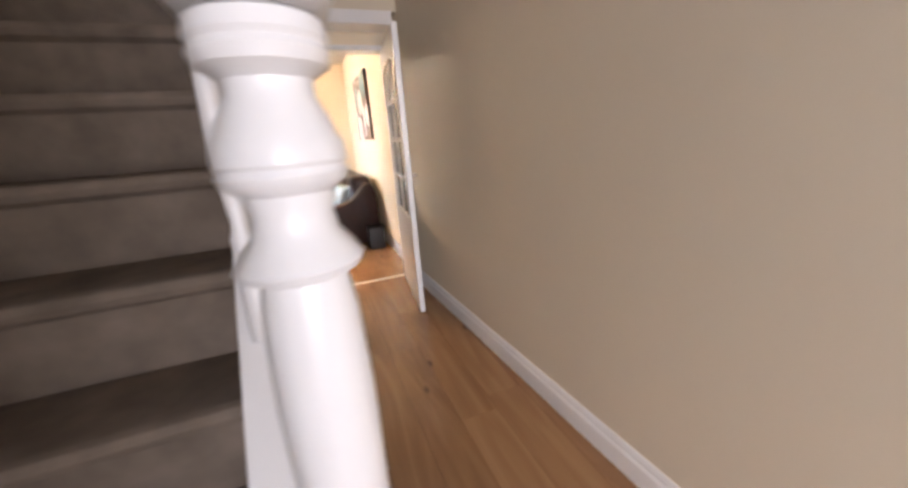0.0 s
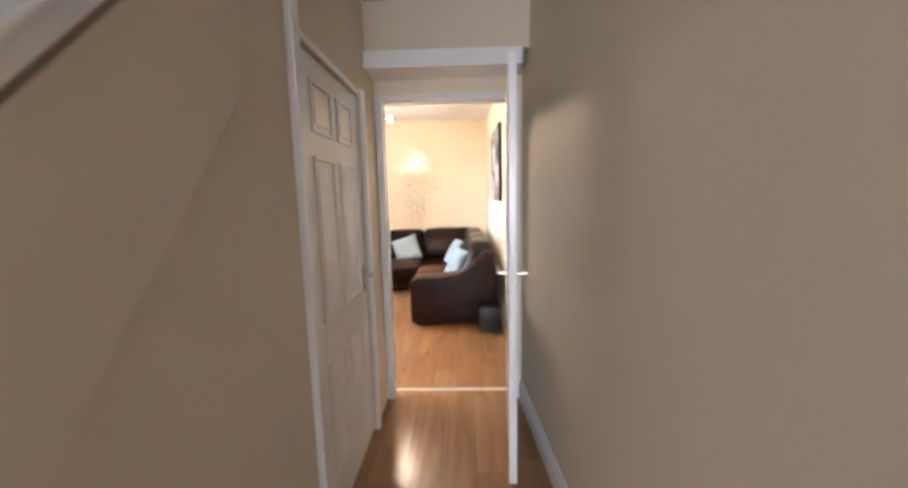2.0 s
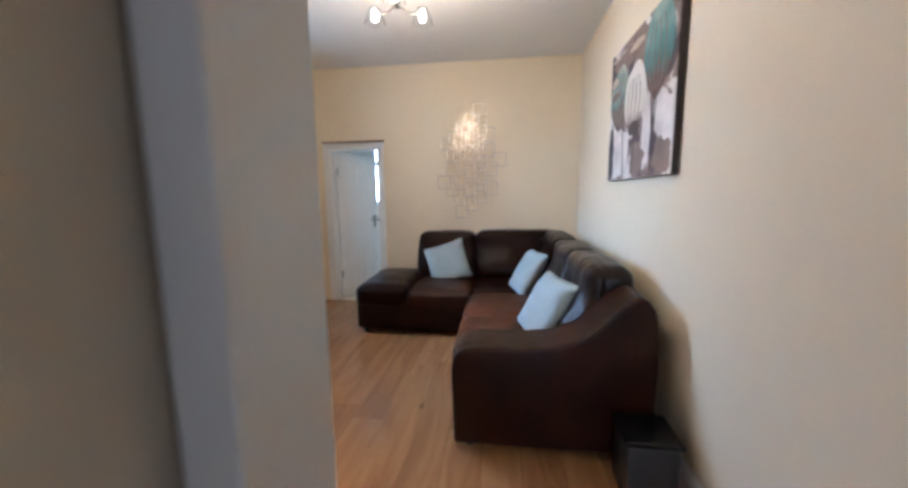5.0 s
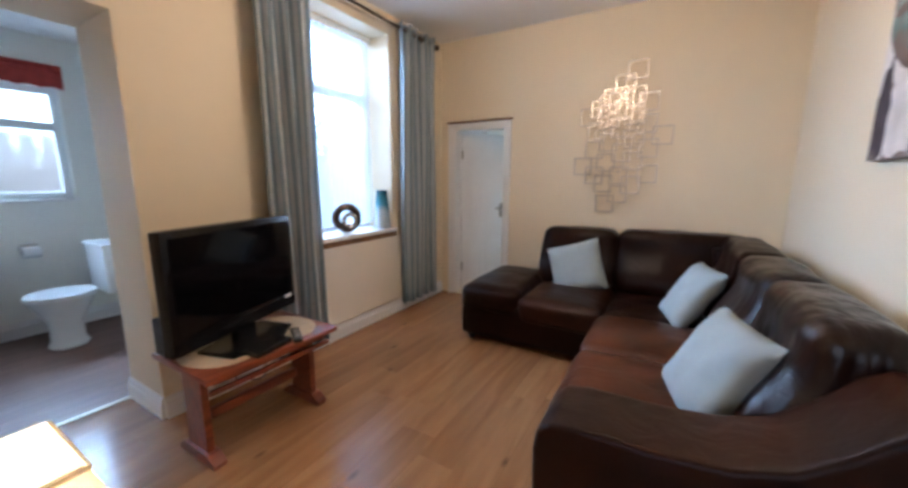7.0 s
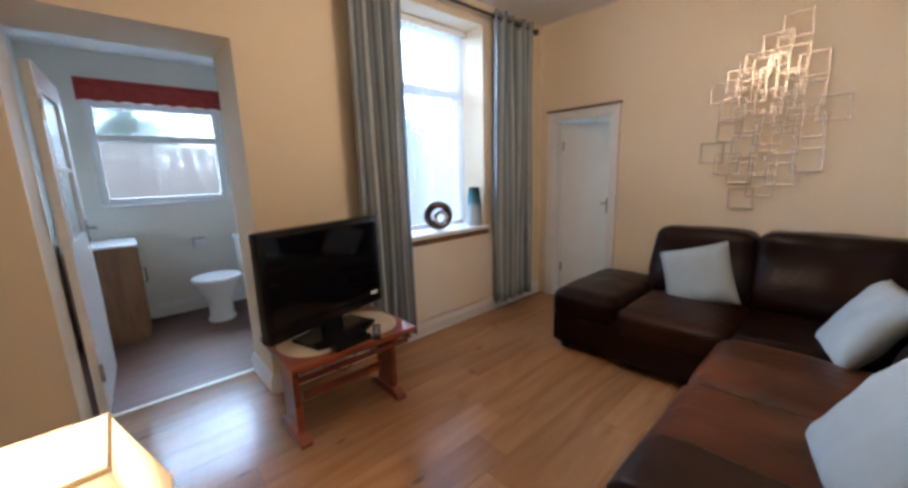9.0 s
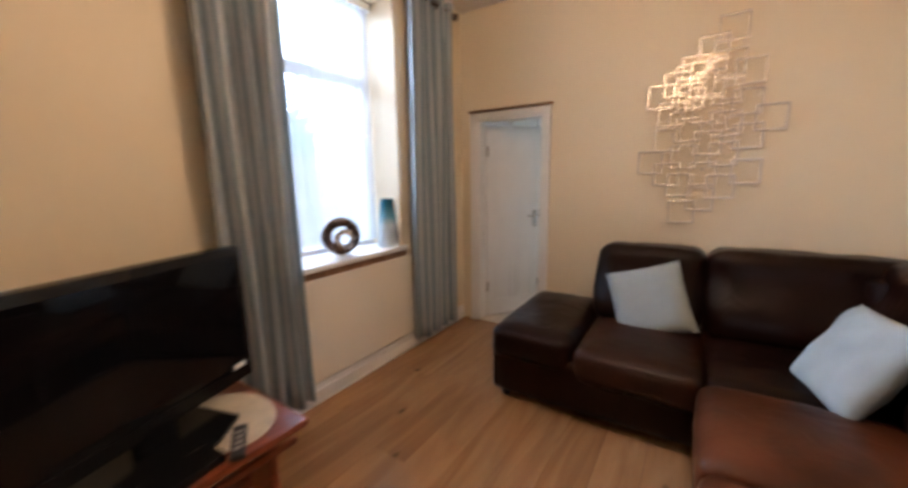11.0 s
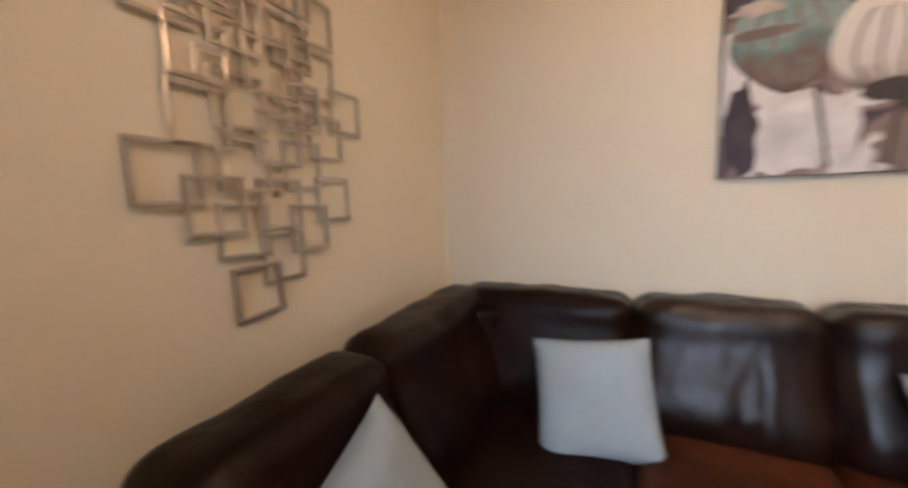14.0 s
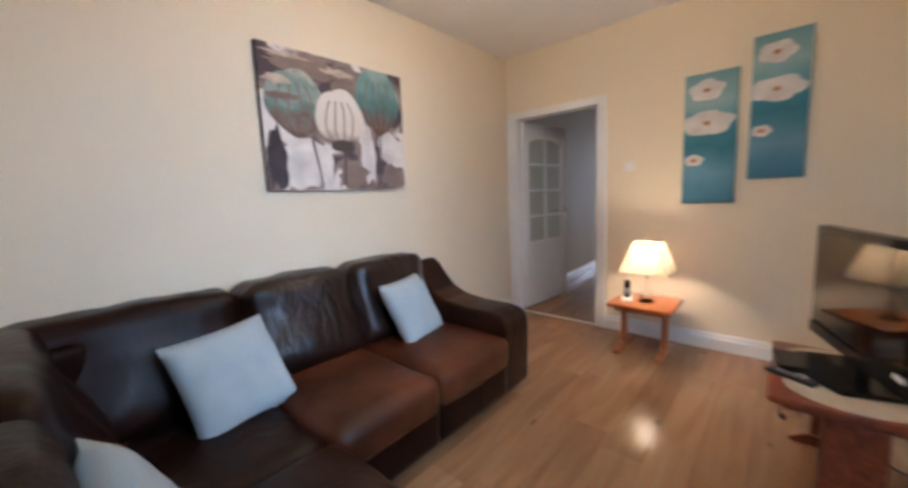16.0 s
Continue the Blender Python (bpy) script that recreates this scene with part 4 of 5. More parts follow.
# ---- ceiling light ----
cl = thing("ceiling_light", "lit chrome ceiling light with three glass shades", "ceiling light", pose(-0.28, 6.25, LC - 0.10))
part("ceiling_rose", lathe([(0, 0), (0.009, 0), (0.009, 0.08), (0.06, 0.085), (0.06, 0.10), (0, 0.10)], 24), M_CHROME, cl, smooth=40)
part("stem", lathe([(0, -0.02), (0.009, -0.02), (0.009, -0.15), (0.022, -0.165), (0.022, -0.19), (0, -0.20)], 16), M_CHROME, cl, smooth=40)
for ang in (40, 160, 280):
    c, s = math.cos(radians(ang)), math.sin(radians(ang))
    part("arm", tube([(r * c, r * s, z) for r, z in ((0.01, -0.17), (0.06, -0.20), (0.11, -0.205), (0.15, -0.18), (0.17, -0.15))], 0.006), M_CHROME, cl, smooth=60)
    g = part("glass_shade", lathe([(0.022, -0.15), (0.034, -0.17), (0.050, -0.20), (0.060, -0.235), (0.066, -0.25), (0.064, -0.25), (0.058, -0.236), (0.048, -0.20), (0.032, -0.172), (0.020, -0.152)], 24, (0.17 * c, 0.17 * s)), M_CLEAR, cl, "clear glass shade", smooth=60)
    g.visible_shadow = False
    bl = part("bulb", lathe([(0, -0.16), (0.012, -0.165), (0.020, -0.19), (0.023, -0.21), (0.018, -0.23), (0, -0.24)], 14, (0.17 * c, 0.17 * s)), M_BULB, cl, "lit bulb", smooth=60)
    bl.visible_shadow = False

# ---- curtains, pole, blind ----
pole = thing("curtain_pole", "dark bronze curtain pole above window", "curtain pole")
part("rod", tube([(XW + 0.10, 5.90, 2.56), (XW + 0.10, 7.84, 2.56)], 0.013, 12), M_POLE, pole, smooth=50)
for y in (5.88, 7.86):
    part("finial", lathe([(0, -0.03), (0.02, -0.02), (0.026, 0), (0.02, 0.02), (0, 0.03)], 14), M_POLE, pole, smooth=60).location = (XW + 0.10, y, 2.56)
for y in (5.96, 7.80):
    part("bracket", boxes((XW, XW + 0.10, y - 0.008, y + 0.008, 2.545, 2.555)), M_POLE, pole)


def curtain(name, y0, y1, folds, z0, z1, label, seed):
    cur = thing(name, label, "curtain", group="window curtains")
    bm = bmesh.new()
    uv = bm.loops.layers.uv.new("UVMap")
    n, rows = folds * 14, 26
    grid = []
    for r in range(rows + 1):
        k = r / rows
        z = z1 + (z0 - z1) * k
        row = []
        for i in range(n + 1):
            f = i / n
            wob = 0.02 * noise.noise(Vector((f * 5, k * 1.7, seed)))
            a = 0.042 + 0.012 * noise.noise(Vector((f * 3.1, seed, k * 2)))
            spread = 1 + 0.03 * k
            y = (y0 + y1) / 2 + ((f - 0.5) * (y1 - y0)) * spread + wob
            x = XW + 0.10 + a * math.sin(2 * math.pi * folds * f + seed) + 0.012 * math.sin(k * 5 + f * 9)
            row.append(bm.verts.new((x, y, z)))
        grid.append(row)
    for r in range(rows):
        for i in range(n):
            fc = bm.faces.new((grid[r][i], grid[r][i + 1], grid[r + 1][i + 1], grid[r + 1][i]))
            for lp, (uu, vv) in zip(fc.loops, ((i, r), (i + 1, r), (i + 1, r + 1), (i, r + 1))):
                lp[uv].uv = (uu / n * folds * 0.55, vv / rows)
    cloth = part("cloth", bm, M_CURTAIN, cur, smooth=80)
    mod = cloth.modifiers.new("thickness", "SOLIDIFY")
    mod.thickness = 0.003
    for k in range(folds * 2):
        y = y0 + (k + 0.5) / (folds * 2) * (y1 - y0)
        pts = [(XW + 0.10 + 0.026 * math.cos(a), y, 2.56 + 0.026 * math.sin(a)) for a in [2 * math.pi * j / 16 for j in range(17)]]
        part("eyelet", tube(pts, 0.005, 6), M_POLE, cur, smooth=60)
    return cur


curtain("curtain", 5.94, 6.33, 4, 0.10, 2.61, "grey teal striped eyelet curtain, drawn back", 0.4)
curtain("curtain", 7.26, 7.76, 4, 0.10, 2.61, "grey teal striped eyelet curtain, drawn back", 1.7)
blind = thing("vertical_blind", "sheer white vertical blind in the window recess", "blind")
part("head_rail", boxes((-2.05, -2.01, WY0 + 0.01, WY1 - 0.01, 2.455, 2.505), bevel=0.004), M_UPVC, blind)
for k in range(14):
    y = WY0 + 0.065 + 0.0575 * k
    ang = radians(58 if k > 5 else 76)
    dx, dy = 0.04 * math.sin(ang), 0.04 * math.cos(ang)
    bm = bmesh.new()
    prev = None
    for j in range(7):
        u = 2 * j / 6 - 1
        px, py = -2.03 + dx * u, y + dy * u + 0.004 * (1 - u * u)
        cur_ = (bm.verts.new((px, py, 0.88)), bm.verts.new((px, py, 2.455)))
        if prev:
            bm.faces.new((prev[0], cur_[0], cur_[1], prev[1]))
        prev = cur_
    part("slat", bm, M_SLAT, blind, smooth=60)

# ---- ornaments on the sill ----
def torus(R, r, turn, shift, nn=40, mm=16):
    bm = bmesh.new()
    vs = [[bm.verts.new(((R + r * math.cos(b)) * math.cos(a), r * 0.8 * math.sin(b), R + r + (R + r * math.cos(b)) * math.sin(a))) for b in [2 * math.pi * j / mm for j in range(mm)]] for a in [2 * math.pi * i / nn for i in range(nn)]]
    for i in range(nn):
        for j in range(mm):
            bm.faces.new((vs[i][j], vs[(i + 1) % nn][j], vs[(i + 1) % nn][(j + 1) % mm], vs[i][(j + 1) % mm]))
    bmesh.ops.recalc_face_normals(bm, faces=bm.faces)
    bmesh.ops.rotate(bm, cent=(0, 0, 0), matrix=Matrix.Rotation(radians(turn), 3, "Z"), verts=bm.verts)
    bmesh.ops.translate(bm, vec=shift, verts=bm.verts)
    return bm


M_DARKGLAZE = mat("dark_bronze_glaze", (0.10, 0.065, 0.055), 0.2, 0.7, vary=0.5, scale=26, bump=0.3, bump_scale=70)
ringv = thing("ring_ornament", "linked dark and silver ring ornament on window sill", "ornament", pose(-1.92, 6.775, 0.835, 0, 0, 62))
part("large_ring", torus(0.092, 0.032, 0, (0, 0, 0)), M_DARKGLAZE, ringv, "mottled dark bronze ring", smooth=70)
part("small_ring", torus(0.050, 0.018, -24, (0.020, -0.016, 0.034)), M_SILVER, ringv, "mottled silver ring", smooth=70)
M_TEALGLASS = gradient_mat("teal_to_clear_glass", [(0.0, (0.72, 0.80, 0.84)), (0.45, (0.62, 0.74, 0.80)), (0.62, (0.10, 0.36, 0.46)), (0.85, (0.015, 0.15, 0.22)), (1.0, (0.01, 0.10, 0.16))], 2, 0.0, 0.35, 0.15, 0.05)
M_TEALGLASS.node_tree.nodes["Principled BSDF"].inputs["Transmission Weight"].default_value = 0.35
tv_ = obj("glass_vase", lathe([(0, 0), (0.070, 0), (0.076, 0.012), (0.068, 0.15), (0.053, 0.28), (0.046, 0.345), (0.042, 0.345), (0.048, 0.28), (0.062, 0.15), (0.068, 0.025), (0, 0.018)], 28), M_TEALGLASS, 50)
tv_.matrix_world = pose(-1.87, 7.16, 0.835)
tagged(tv_, "tapered teal glass vase fading to clear", "vase")

# ---- wall art: overlapping metal squares ----
ART = [(0.09, 2.17), (0.0, 2.07), (0.09, 1.97), (-0.09, 1.97), (0.19, 1.91), (-0.18, 1.88), (-0.27, 1.82), (0.0, 1.87), (-0.10, 1.80), (0.19, 1.74), (-0.20, 1.70), (-0.01, 1.71), (0.09, 1.81), (0.31, 1.64), (0.10, 1.62), (-0.10, 1.60),
       (-0.21, 1.54), (0.01, 1.51), (0.21, 1.54), (-0.30, 1.40), (-0.11, 1.43), (0.10, 1.44), (0.22, 1.33), (-0.20, 1.32), (-0.12, 1.25), (0.0, 1.32), (0.10, 1.24), (0.0, 1.16), (-0.098, 1.075)]
SMALL = [(-0.148, 1.955), (-0.07, 1.965), (0.03, 1.975), (-0.148, 1.866), (-0.074, 1.88), (0.04, 2.08), (0.106, 1.80), (-0.074, 1.76), (-0.17, 1.67), (0.05, 1.66), (0.14, 1.62)]
art = thing("metal_wall_art", "champagne metal wall art of overlapping squares", "wall art")
for k, (x, z) in enumerate(ART + SMALL):
    y = YN - 0.012 - 0.007 * (k % 3)
    h_, w_, d_ = (0.077, 0.013, 0.011) if k < len(ART) else (0.043, 0.011, 0.010)
    bm = boxes((x - h_, x + h_, y - d_, y, z - h_, z - h_ + w_), (x - h_, x + h_, y - d_, y, z + h_ - w_, z + h_), (x - h_, x - h_ + w_, y - d_, y, z - h_ + w_, z + h_ - w_), (x + h_ - w_, x + h_, y - d_, y, z - h_ + w_, z + h_ - w_), bevel=0.003)
    bmesh.ops.rotate(bm, cent=(x, y, z), matrix=Matrix.Rotation(radians((k * 37 % 7 - 3) * 0.5), 3, "Y"), verts=bm.verts)
    part("square", bm, M_CHAMP, art)
for x, z in ((0.0, 2.0), (0.0, 1.35)):
    part("wall_fixing", boxes((x - 0.01, x + 0.01, YN - 0.03, YN, z - 0.01, z + 0.01)), M_CHAMP, art)

# ---- the large flower canvas on the east wall ----
PY0, PY1, PZ0, PZ1 = 5.748, 6.79, 1.36, 2.195
canvas = thing("flower_canvas", "canvas print of teal and cream tulips on brown", "picture")
M_CANVAS = mat("painted_brown_white_ground", (0.5, 0.5, 0.5), 0.75, bump=0.2, bump_scale=300)
cvn = M_CANVAS.node_tree
t1, s1, r1, n1 = cvn.nodes.new("ShaderNodeTexCoord"), cvn.nodes.new("ShaderNodeSeparateXYZ"), cvn.nodes.new("ShaderNodeValToRGB"), cvn.nodes.new("ShaderNodeTexNoise")
n1.inputs["Scale"].default_value, n1.inputs["Detail"].default_value, n1.inputs["Distortion"].default_value = 3.6, 5, 0.8
cvn.links.new(t1.outputs["Object"], n1.inputs["Vector"])
e = r1.color_ramp.elements
e[0].position, e[0].color = 0.42, (0.055, 0.035, 0.045, 1)
e[1].position, e[1].color = 0.47, (0.20, 0.145, 0.125, 1)
for p, c in ((0.52, (0.22, 0.16, 0.14, 1)), (0.55, (0.66, 0.60, 0.56, 1)), (0.75, (0.74, 0.70, 0.66, 1))):
    q = e.new(p)
    q.color = c
cvn.links.new(n1.outputs["Fac"], r1.inputs["Fac"])
cvn.links.new(r1.outputs["Color"], cvn.nodes["Principled BSDF"].inputs["Base Color"])
part("canvas_face", boxes((XE - 0.0375, XE - 0.034, PY0, PY1, PZ0, PZ1)), M_CANVAS, canvas, "brown and white painted ground")
part("stretcher", boxes((XE - 0.034, XE - 0.002, PY0, PY1, PZ0, PZ1)), mat("dark_canvas_edge", (0.035, 0.026, 0.024), 0.8), canvas, "dark canvas edge")
PW, PH = PY1 - PY0, PZ1 - PZ0


def on_canvas(u, v):
    """u runs to the right as one faces the picture, v up; both 0 to 1."""
    return PY1 - u * PW, PZ0 + v * PH


def blot(name, outline, depth, material, label=""):
    pts = [on_canvas(u, v) for u, v in outline]
    part(name, prism(pts, "x", XE - 0.0375 - depth, XE - 0.037), material, canvas, label)


M_TULIP = gradient_mat("teal_tulip_paint", [(0.0, (0.045, 0.028, 0.022)), (0.30, (0.10, 0.05, 0.035)), (0.48, (0.05, 0.12, 0.115)), (0.72, (0.09, 0.21, 0.20)), (1.0, (0.24, 0.33, 0.30))], 2, 1.66, 2.18, 0.75, 0.6, 11)
M_TULIP_L = gradient_mat("mottled_teal_tulip_paint", [(0.0, (0.06, 0.04, 0.03)), (0.28, (0.15, 0.10, 0.075)), (0.42, (0.10, 0.17, 0.155)), (0.62, (0.24, 0.29, 0.25)), (0.80, (0.16, 0.24, 0.215)), (1.0, (0.42, 0.40, 0.33))], 2, 1.66, 2.10, 0.75, 0.9, 9)
M_TULIP_C = gradient_mat("cream_tulip_paint", [(0.0, (0.05, 0.035, 0.03)), (0.22, (0.16, 0.12, 0.10)), (0.40, (0.58, 0.52, 0.45)), (1.0, (0.66, 0.61, 0.54))], 2, 1.60, 1.95, 0.75, 0.3, 9)
M_STEM = mat("dark_stem_paint", (0.05, 0.035, 0.03), 0.75)
M_PALE = mat("pale_brush_paint", (0.62, 0.57, 0.54), 0.75, vary=0.25, scale=7)
M_UMBER = mat("umber_brush_paint", (0.19, 0.135, 0.11), 0.75, vary=0.2, scale=7)
M_INK = mat("ink_brush_paint", (0.035, 0.024, 0.032), 0.75, vary=0.4, scale=9)
M_CLOUD = mat("tan_brush_paint", (0.40, 0.32, 0.25), 0.75, vary=0.4, scale=12)
M_RIB = mat("petal_line_paint", (0.16, 0.11, 0.09), 0.75, vary=0.3, scale=9)


def ragged(cu, cv, ru, rv, seed, amount=0.18, n=44):
    """A brushed patch with an uneven edge, kept on the canvas."""
    out = []
    for k in range(n):
        a = 2 * math.pi * k / n
        c, d = math.cos(a), math.sin(a)
        u = cu + ru * c * (1 + amount * noise.noise(Vector((2 * c, 2 * d, seed))))
        v = cv + rv * d * (1 + amount * noise.noise(Vector((2 * c, 2 * d, seed + 9))))
        out.append((max(0.004, min(0.996, u)), max(0.004, min(0.996, v))))
    return out


def bloom(cu, cv, ru, rv, n=40):
    """A closed tulip head: round foot, ruffled top."""
    out = []
    for k in range(n):
        a = 2 * math.pi * k / n
        v = math.sin(a)
        wide = 1.0 if v > 0 else (1 - 0.5 * v * v)
        out.append((max(0.004, min(0.996, cu + ru * math.cos(a) * wide)), min(0.996, cv + rv * v + (0.028 * abs(math.cos(2.5 * a)) * v if v > 0.3 else 0))))
    return out


blot("brush_stroke", ragged(0.5, 0.90, 0.47, 0.045, 3, 0.5), 0.0010, M_UMBER)
blot("brush_stroke", ragged(0.27, 0.87, 0.20, 0.05, 4, 0.6), 0.0012, M_UMBER)
blot("brush_stroke", ragged(0.55, 0.76, 0.13, 0.11, 5, 0.4), 0.0014, M_UMBER)
blot("brush_stroke", ragged(0.22, 0.20, 0.17, 0.18, 6, 0.5), 0.0010, M_PALE)
blot("brush_stroke", ragged(0.88, 0.36, 0.11, 0.13, 7, 0.5), 0.0010, M_PALE)
blot("brush_stroke", ragged(0.68, 0.27, 0.06, 0.21, 8, 0.5), 0.0012, M_PALE)
blot("brush_stroke", ragged(0.06, 0.22, 0.06, 0.20, 10, 0.6), 0.0014, M_INK)
blot("brush_stroke", ragged(0.55, 0.12, 0.11, 0.11, 11, 0.5), 0.0014, M_UMBER)
blot("brush_stroke", ragged(0.89, 0.11, 0.10, 0.10, 12, 0.5), 0.0014, M_UMBER)
for u0, v0, u1 in ((0.28, 0.40, 0.33), (0.50, 0.32, 0.485), (0.79, 0.48, 0.765)):
    blot("stem", [(u0 - 0.008, v0), (u0 + 0.008, v0), (u1 + 0.006, 0.03), (u1 - 0.006, 0.03)], 0.0018, M_STEM, "thin dark stem")
blot("tulip", bloom(0.20, 0.61, 0.185, 0.235), 0.0022, M_TULIP_L, "pale mottled teal tulip head")
blot("tulip", bloom(0.785, 0.73, 0.18, 0.275), 0.0024, M_TULIP, "teal tulip head")
blot("tulip", bloom(0.485, 0.53, 0.175, 0.235), 0.0030, M_TULIP_C, "cream tulip head")
for cu, cv, ru, rv, dd in ((0.485, 0.53, 0.175, 0.235, 0.0034), (0.20, 0.61, 0.185, 0.235, 0.0026), (0.785, 0.73, 0.18, 0.275, 0.0028)):
    for k in (-0.62, -0.25, 0.12, 0.5):
        pts = [(cu + ru * (k * (1 - 0.55 * abs(s) ** 2) + 0.02 * math.sin(s * 5)), cv + rv * s * 0.8) for s in [j / 6 - 1 for j in range(12)]]
        line = [(u - 0.005, v) for u, v in pts] + [(u + 0.005, v) for u, v in pts[::-1]]
        blot("petal_line", line, dd, M_RIB)
blot("brush_stroke", ragged(0.49, 0.345, 0.085, 0.05, 21, 0.3), 0.0036, M_STEM, "dark cup of the cream tulip")
blot("brush_stroke", ragged(0.09, 0.77, 0.07, 0.035, 22, 0.9), 0.0030, M_CLOUD)
blot("brush_stroke", ragged(0.12, 0.66, 0.10, 0.025, 23, 0.6), 0.0030, M_RIB)
blot("brush_stroke", ragged(0.48, 0.90, 0.10, 0.030, 24, 1.1), 0.0020, M_CLOUD)
blot("brush_stroke", ragged(0.15, 0.945, 0.13, 0.014, 25, 1.1), 0.0020, M_CLOUD)
blot("brush_stroke", ragged(0.375, 0.19, 0.035, 0.17, 26, 0.5), 0.0020, M_PALE)


# ---- two tall teal canvases on the south wall ----
def teal_canvas(x0, x1, z0, z1, seed):
    h = z1 - z0
    m = gradient_mat("teal_sea_paint", [(0.0, (0.03, 0.13, 0.20)), (0.25, (0.10, 0.24, 0.33)), (0.45, (0.02, 0.14, 0.20)), (0.60, (0.05, 0.22, 0.28)), (0.80, (0.24, 0.38, 0.40)), (1.0, (0.12, 0.26, 0.30))], 2, z0, z1, 0.7, 0.22, 5)
    c = thing("teal_canvas", "tall teal canvas with white blossoms", "picture", group="pair of teal canvases")
    part("canvas_face", boxes((x0, x1, YS + 0.026, YS + 0.030, z0, z1)), m, c, "teal painted face")
    part("stretcher", boxes((x0, x1, YS + 0.002, YS + 0.026, z0, z1)), mat("teal_canvas_edge", (0.03, 0.11, 0.14), 0.8), c)
    w = x1 - x0
    mp = mat("white_blossom_paint", (0.60, 0.57, 0.54), 0.7, vary=0.16, scale=9)
    mo = mat("orange_stamen_paint", (0.42, 0.17, 0.07), 0.7, vary=0.2)
    for cu, cv, rr, sq in ((0.42, 0.87, 0.36, 0.55), (0.45, 0.62, 0.55, 0.42), (0.22, 0.34, 0.20, 0.55)):
        for q in range(5):
            a = 2 * math.pi * q / 5 + seed
            px, pz = cu + 0.45 * rr * math.cos(a), cv + 0.45 * rr * sq * math.sin(a) * w / h * 1.2
            pts = []
            for k in range(22):
                b = 2 * math.pi * k / 22
                rad = rr * 0.52 * (1 + 0.15 * noise.noise(Vector((2 * math.cos(b), 2 * math.sin(b), seed + q))))
                u, v = px + rad * math.cos(b), pz + rad * sq * math.sin(b) * w / h * 1.3
                pts.append((x1 - w * max(0.01, min(0.99, u)), z0 + h * max(0.01, min(0.99, v))))
            part("petal", prism(pts, "y", YS + 0.029, YS + 0.0312 + 0.0004 * q), mp, c)
        pts = [(x1 - w * (cu + 0.07 * math.cos(2 * math.pi * k / 12)), z0 + h * (cv + 0.018 * math.sin(2 * math.pi * k / 12))) for k in range(12)]
        part("stamen", prism(pts, "y", YS + 0.029, YS + 0.0345), mo, c)
    return c


teal_canvas(-0.83, -0.50, 1.155, 2.11, 0.3)
teal_canvas(-1.20, -0.90, 1.32, 2.275, 1.1)


def switch(name, m, label, sockets=1):
    s = thing(name, label, "switch", m)
    part("plate", boxes((-0.043, 0.043, -0.043, 0.043, 0, 0.009), bevel=0.003), M_PATCH, s)
    part("rocker", boxes((-0.010, 0.010, -0.018, 0.018, 0.008, 0.014), bevel=0.002), M_UPVC, s)
    return s


switch("light_switch", look((-0.10, YS, 1.48), (-0.10, YS - 1, 1.48)), "pale plastic light switch on cream wall")

# ---- bathroom ----
wc = thing("toilet", "white ceramic toilet with closed lid", "toilet", pose(-3.52, 5.37, 0))
part("pan", lathe([(0, 0), (0.11, 0), (0.12, 0.02), (0.10, 0.06), (0.10, 0.20), (0.15, 0.30), (0.185, 0.37), (0.19, 0.39), (0, 0.39)], 28), M_CERAMIC, wc, smooth=50)
part("seat_lid", lathe([(0, 0.39), (0.20, 0.39), (0.205, 0.405), (0.20, 0.425), (0, 0.43)], 28), M_UPVC, wc, "white plastic lid", smooth=50)
part("cistern", boxes((-0.20, 0.20, 0.22, 0.40, 0.38, 0.74), bevel=0.02), M_CERAMIC, wc, smooth=40)
part("cistern_lid", boxes((-0.21, 0.21, 0.21, 0.41, 0.74, 0.77), bevel=0.01), M_CERAMIC, wc)
cab = thing("bathroom_cabinet", "brown wooden cabinet with pale worktop", "cabinet", pose(-3.66, 4.56, 0))
part("body", boxes((-0.38, 0.20, -0.15, 0.27, 0.0, 0.80), bevel=0.004), M_BROWNDOOR, cab)
part("worktop", boxes((-0.40, 0.22, -0.15, 0.29, 0.80, 0.818), bevel=0.004), M_CERAMIC, cab, "pale worktop")
dr = part("door", boxes((-0.36, 0.18, 0.27, 0.286, 0.06, 0.78), bevel=0.003), M_BROWNDOOR, cab)
part("handle", tube([(0.15, 0.286, 0.48), (0.15, 0.31, 0.48), (0.15, 0.31, 0.60), (0.15, 0.286, 0.60)], 0.006, 8), M_POLE, dr)
rb = thing("red_window_blind", "red cloth blind valance with scalloped edge", "blind")
pts = [(4.65, 2.18), (4.65, 2.01)] + [(4.65 + 1.05 * k / 48, 1.995 + 0.014 * abs(math.sin(k * math.pi / 6))) for k in range(49)] + [(5.70, 2.18)]
part("valance", prism(pts, "x", BX0 + 0.02, BX0 + 0.032), M_RED, rb)
part("blind_roll", tube([(BX0 + 0.035, 4.66, 2.14), (BX0 + 0.035, 5.69, 2.14)], 0.018, 10), M_RED, rb, smooth=60)
th = thing("toilet_roll_holder", "chrome toilet roll holder with paper", "toilet roll", pose(BX0, 5.34, 0.72))
part("mount", boxes((0, 0.012, -0.05, 0.05, -0.01, 0.03), bevel=0.003), M_CHROME, th)
part("roll", tube([(0.06, -0.05, -0.03), (0.06, 0.05, -0.03)], 0.045, 18), M_UPVC, th, smooth=50)
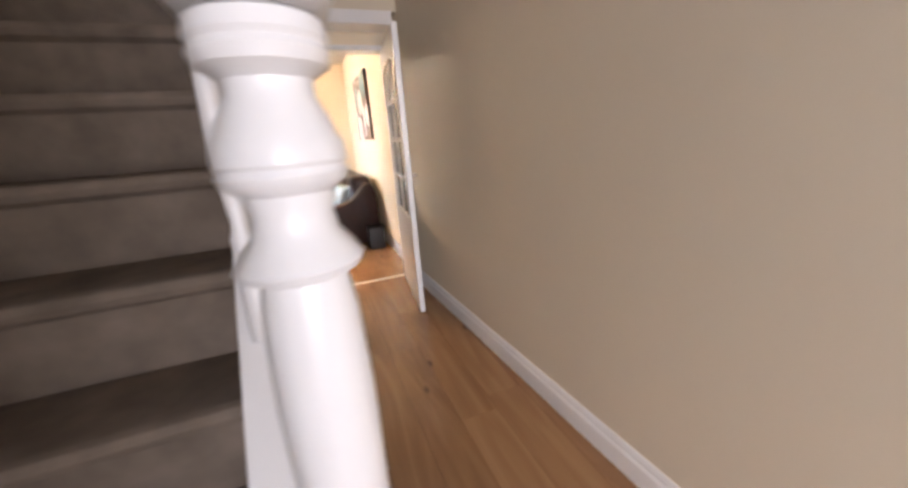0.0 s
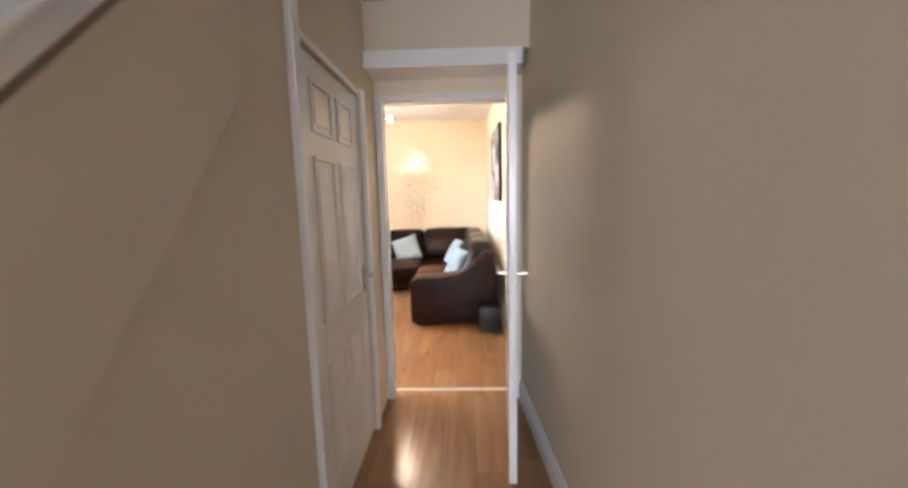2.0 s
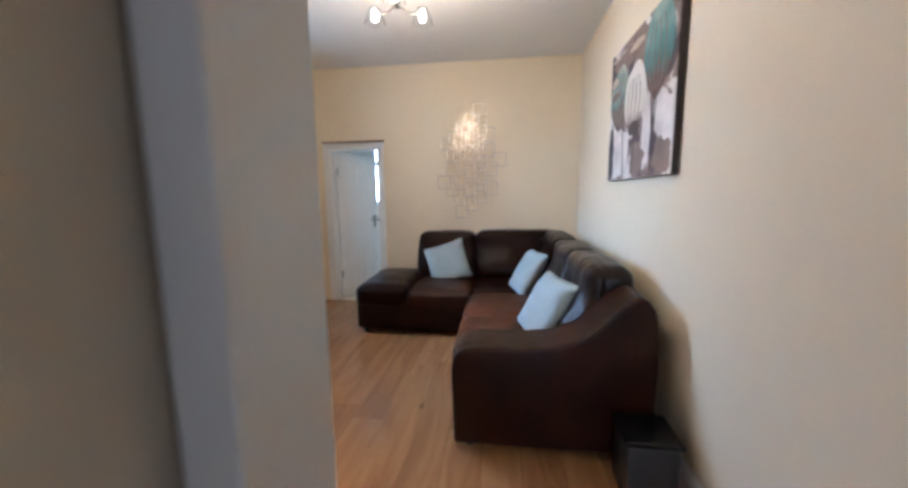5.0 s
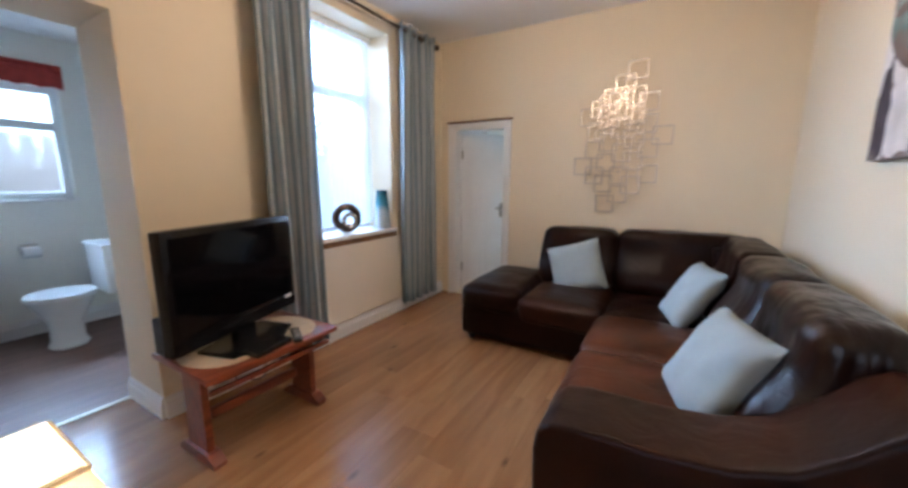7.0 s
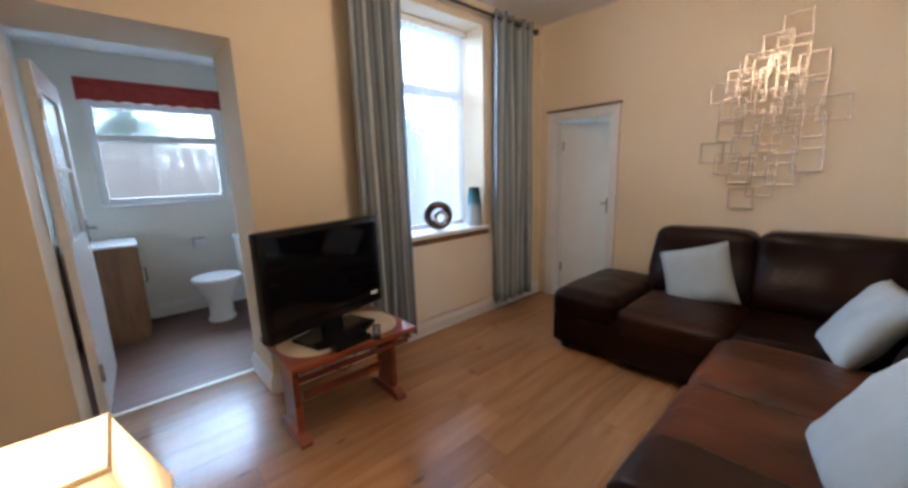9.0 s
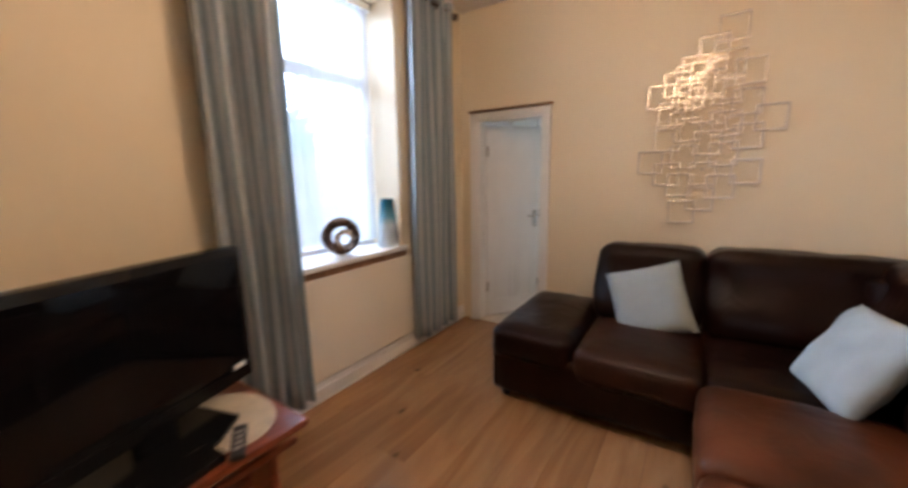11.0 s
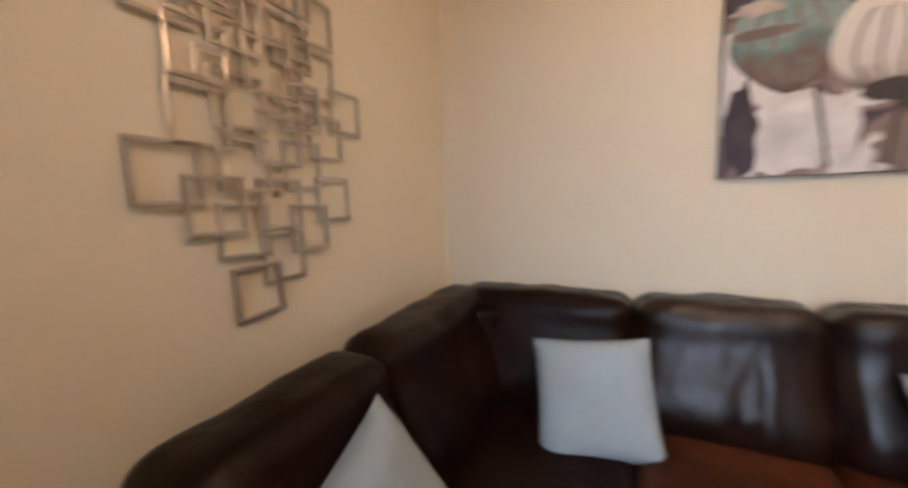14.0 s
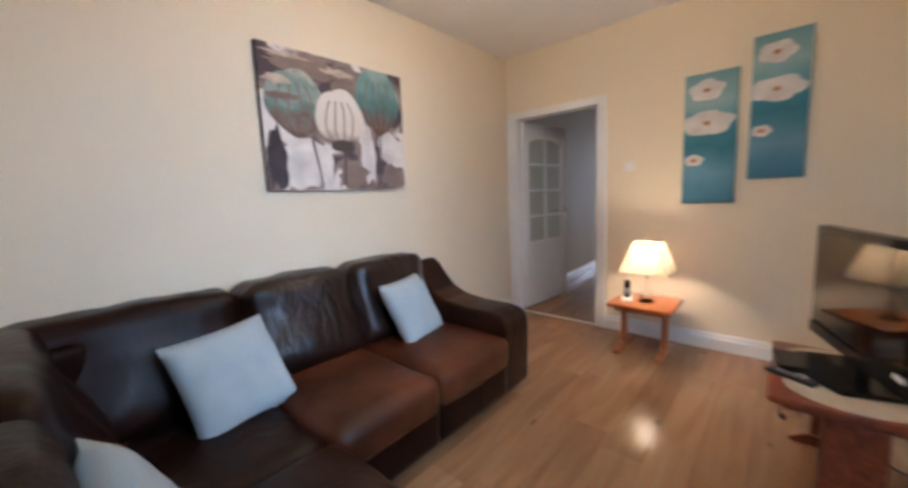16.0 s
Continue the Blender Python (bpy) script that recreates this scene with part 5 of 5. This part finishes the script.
part("wire", tube([(0.01, 0.055, 0.01), (0.06, 0.058, -0.03), (0.06, -0.058, -0.03), (0.01, -0.055, 0.01)], 0.004, 8), M_CHROME, th)

# ---- kitchen glimpse ----
ku = thing("kitchen_unit", "white kitchen base unit with grey worktop", "kitchen unit", pose(-1.35, 9.68, 0))
part("body", boxes((-0.80, 0.60, -0.26, 0.30, 0.10, 0.86)), M_UPVC, ku)
part("plinth", boxes((-0.80, 0.60, -0.20, 0.28, 0.0, 0.10)), M_BLACKMATT, ku)
part("worktop", boxes((-0.82, 0.62, -0.30, 0.31, 0.86, 0.90), bevel=0.006), M_GREY, ku, "grey worktop")
for k in range(3):
    d = part("door", boxes((-0.78 + 0.46 * k, -0.34 + 0.46 * k, -0.278, -0.261, 0.12, 0.84), bevel=0.003), M_UPVC, ku)
    part("handle", boxes((-0.40 + 0.46 * k, -0.385 + 0.46 * k, -0.30, -0.28, 0.60, 0.76), bevel=0.003), M_CHROME, d)

# ---- outside ----
structure("ground", boxes((-60, -4.0, -60, 60, -0.25, -0.15), (-4.0, XW - 0.42, 6.16, 60, -0.25, -0.15), (-2.3, 60, 10.3, 60, -0.25, -0.15)), M_PAVE, "pale concrete yard", "ground")
fence = thing("garden_fence", "weathered vertical board garden fence", "fence")
for z in (0.35, 1.25):
    part("rail", boxes((-5.24, -5.20, 3.0, 13.0, z, z + 0.08)), M_FENCE, fence)
part("capping", boxes((-5.26, -5.16, 3.0, 13.0, 1.70, 1.73)), M_FENCE, fence)
board = boxes((-5.198, -5.18, 0, 0.135, -0.15, 1.70))
bme = bpy.data.meshes.new("board")
board.to_mesh(bme)
board.free()
bme.materials.append(M_FENCE)
for k in range(66):
    b_ = new("board", bme)
    b_.location, b_.parent = (0.004 * (k % 2), 3.05 + 0.15 * k, 0.01 * ((k * 7) % 3)), fence


def tree(x, y, h, seed):
    rnd = random.Random(seed)
    t = thing("garden_tree", "small leafy garden tree behind fence", "tree", pose(x, y, -0.15))
    part("trunk", tube([(0, 0, 0), (0.05, 0.03, h * 0.3), (0.0, 0.08, h * 0.6), (0.06, 0.05, h * 0.9)], 0.07, 8), M_BARK, t)
    for k in range(6):
        a = k * 1.1 + seed
        part("limb", tube([(0.03, 0.05, h * (0.4 + 0.06 * k)), (0.45 * math.cos(a), 0.45 * math.sin(a), h * (0.52 + 0.06 * k)), (0.8 * math.cos(a), 0.8 * math.sin(a), h * (0.58 + 0.06 * k))], 0.025, 6), M_BARK, t)
    verts, faces = [], []
    for k in range(2600):
        a, rr, zz = rnd.uniform(0, 6.283), abs(rnd.gauss(0, 0.55)), rnd.gauss(0.72, 0.17)
        c = Vector((rr * math.cos(a) * 1.3, rr * math.sin(a) * 1.3, h * zz))
        u = Vector((rnd.gauss(0, 1), rnd.gauss(0, 1), rnd.gauss(0, 1))).normalized() * 0.055
        v = u.orthogonal().normalized() * 0.032
        n0 = len(verts)
        verts += [c - u, c + v, c + u, c - v]
        faces.append((n0, n0 + 1, n0 + 2, n0 + 3))
    me = bpy.data.meshes.new("crown")
    me.from_pydata(verts, [], faces)
    me.materials.append(M_LEAF)
    cr = new("crown", me)
    cr.parent = t
    return t


tree(-6.4, 9.6, 2.9, 1)
tree(-6.9, 12.6, 2.6, 2)
tree(-6.6, 5.0, 2.7, 3)

# ---- floor boards ----
def planks(parent, x0, x1, y0, y1, material, w=0.19, length=1.28, seed=0):
    """Boards along y, staggered from row to row, with fine joints."""
    shared = {}
    rnd = random.Random(seed)
    x = x0
    while x < x1 - 0.005:
        wx = min(w, x1 - x)
        y = y0 - rnd.uniform(0.1, 1.1)
        while y < y1 - 0.005:
            a, b = max(y, y0), min(y + length, y1)
            y += length
            if b - a < 0.01:
                continue
            key = (round(wx, 3), round(b - a, 3))
            if key not in shared:
                bm = boxes((0.0006, wx - 0.0006, 0.0006, b - a - 0.0006, -0.012, 0.0), bevel=0.0008)
                me = bpy.data.meshes.new("plank")
                bm.to_mesh(me)
                bm.free()
                me.materials.append(material)
                shared[key] = me
            p = new("plank", shared[key])
            p.location, p.parent = (x, a, 0), parent
        x += w


planks(floor, XW, XE, 4.14, YN + 0.005, M_PLANK, seed=1)
planks(floor, XW - 0.42, XW, OY0, OY1, M_PLANK, seed=4)
planks(floor, 0.0, 1.40, -0.78, 4.14, M_PLANK, seed=2)
planks(floor_bath, BX0, BX1, BY0, BY1, M_PLANK_DARK, seed=3)
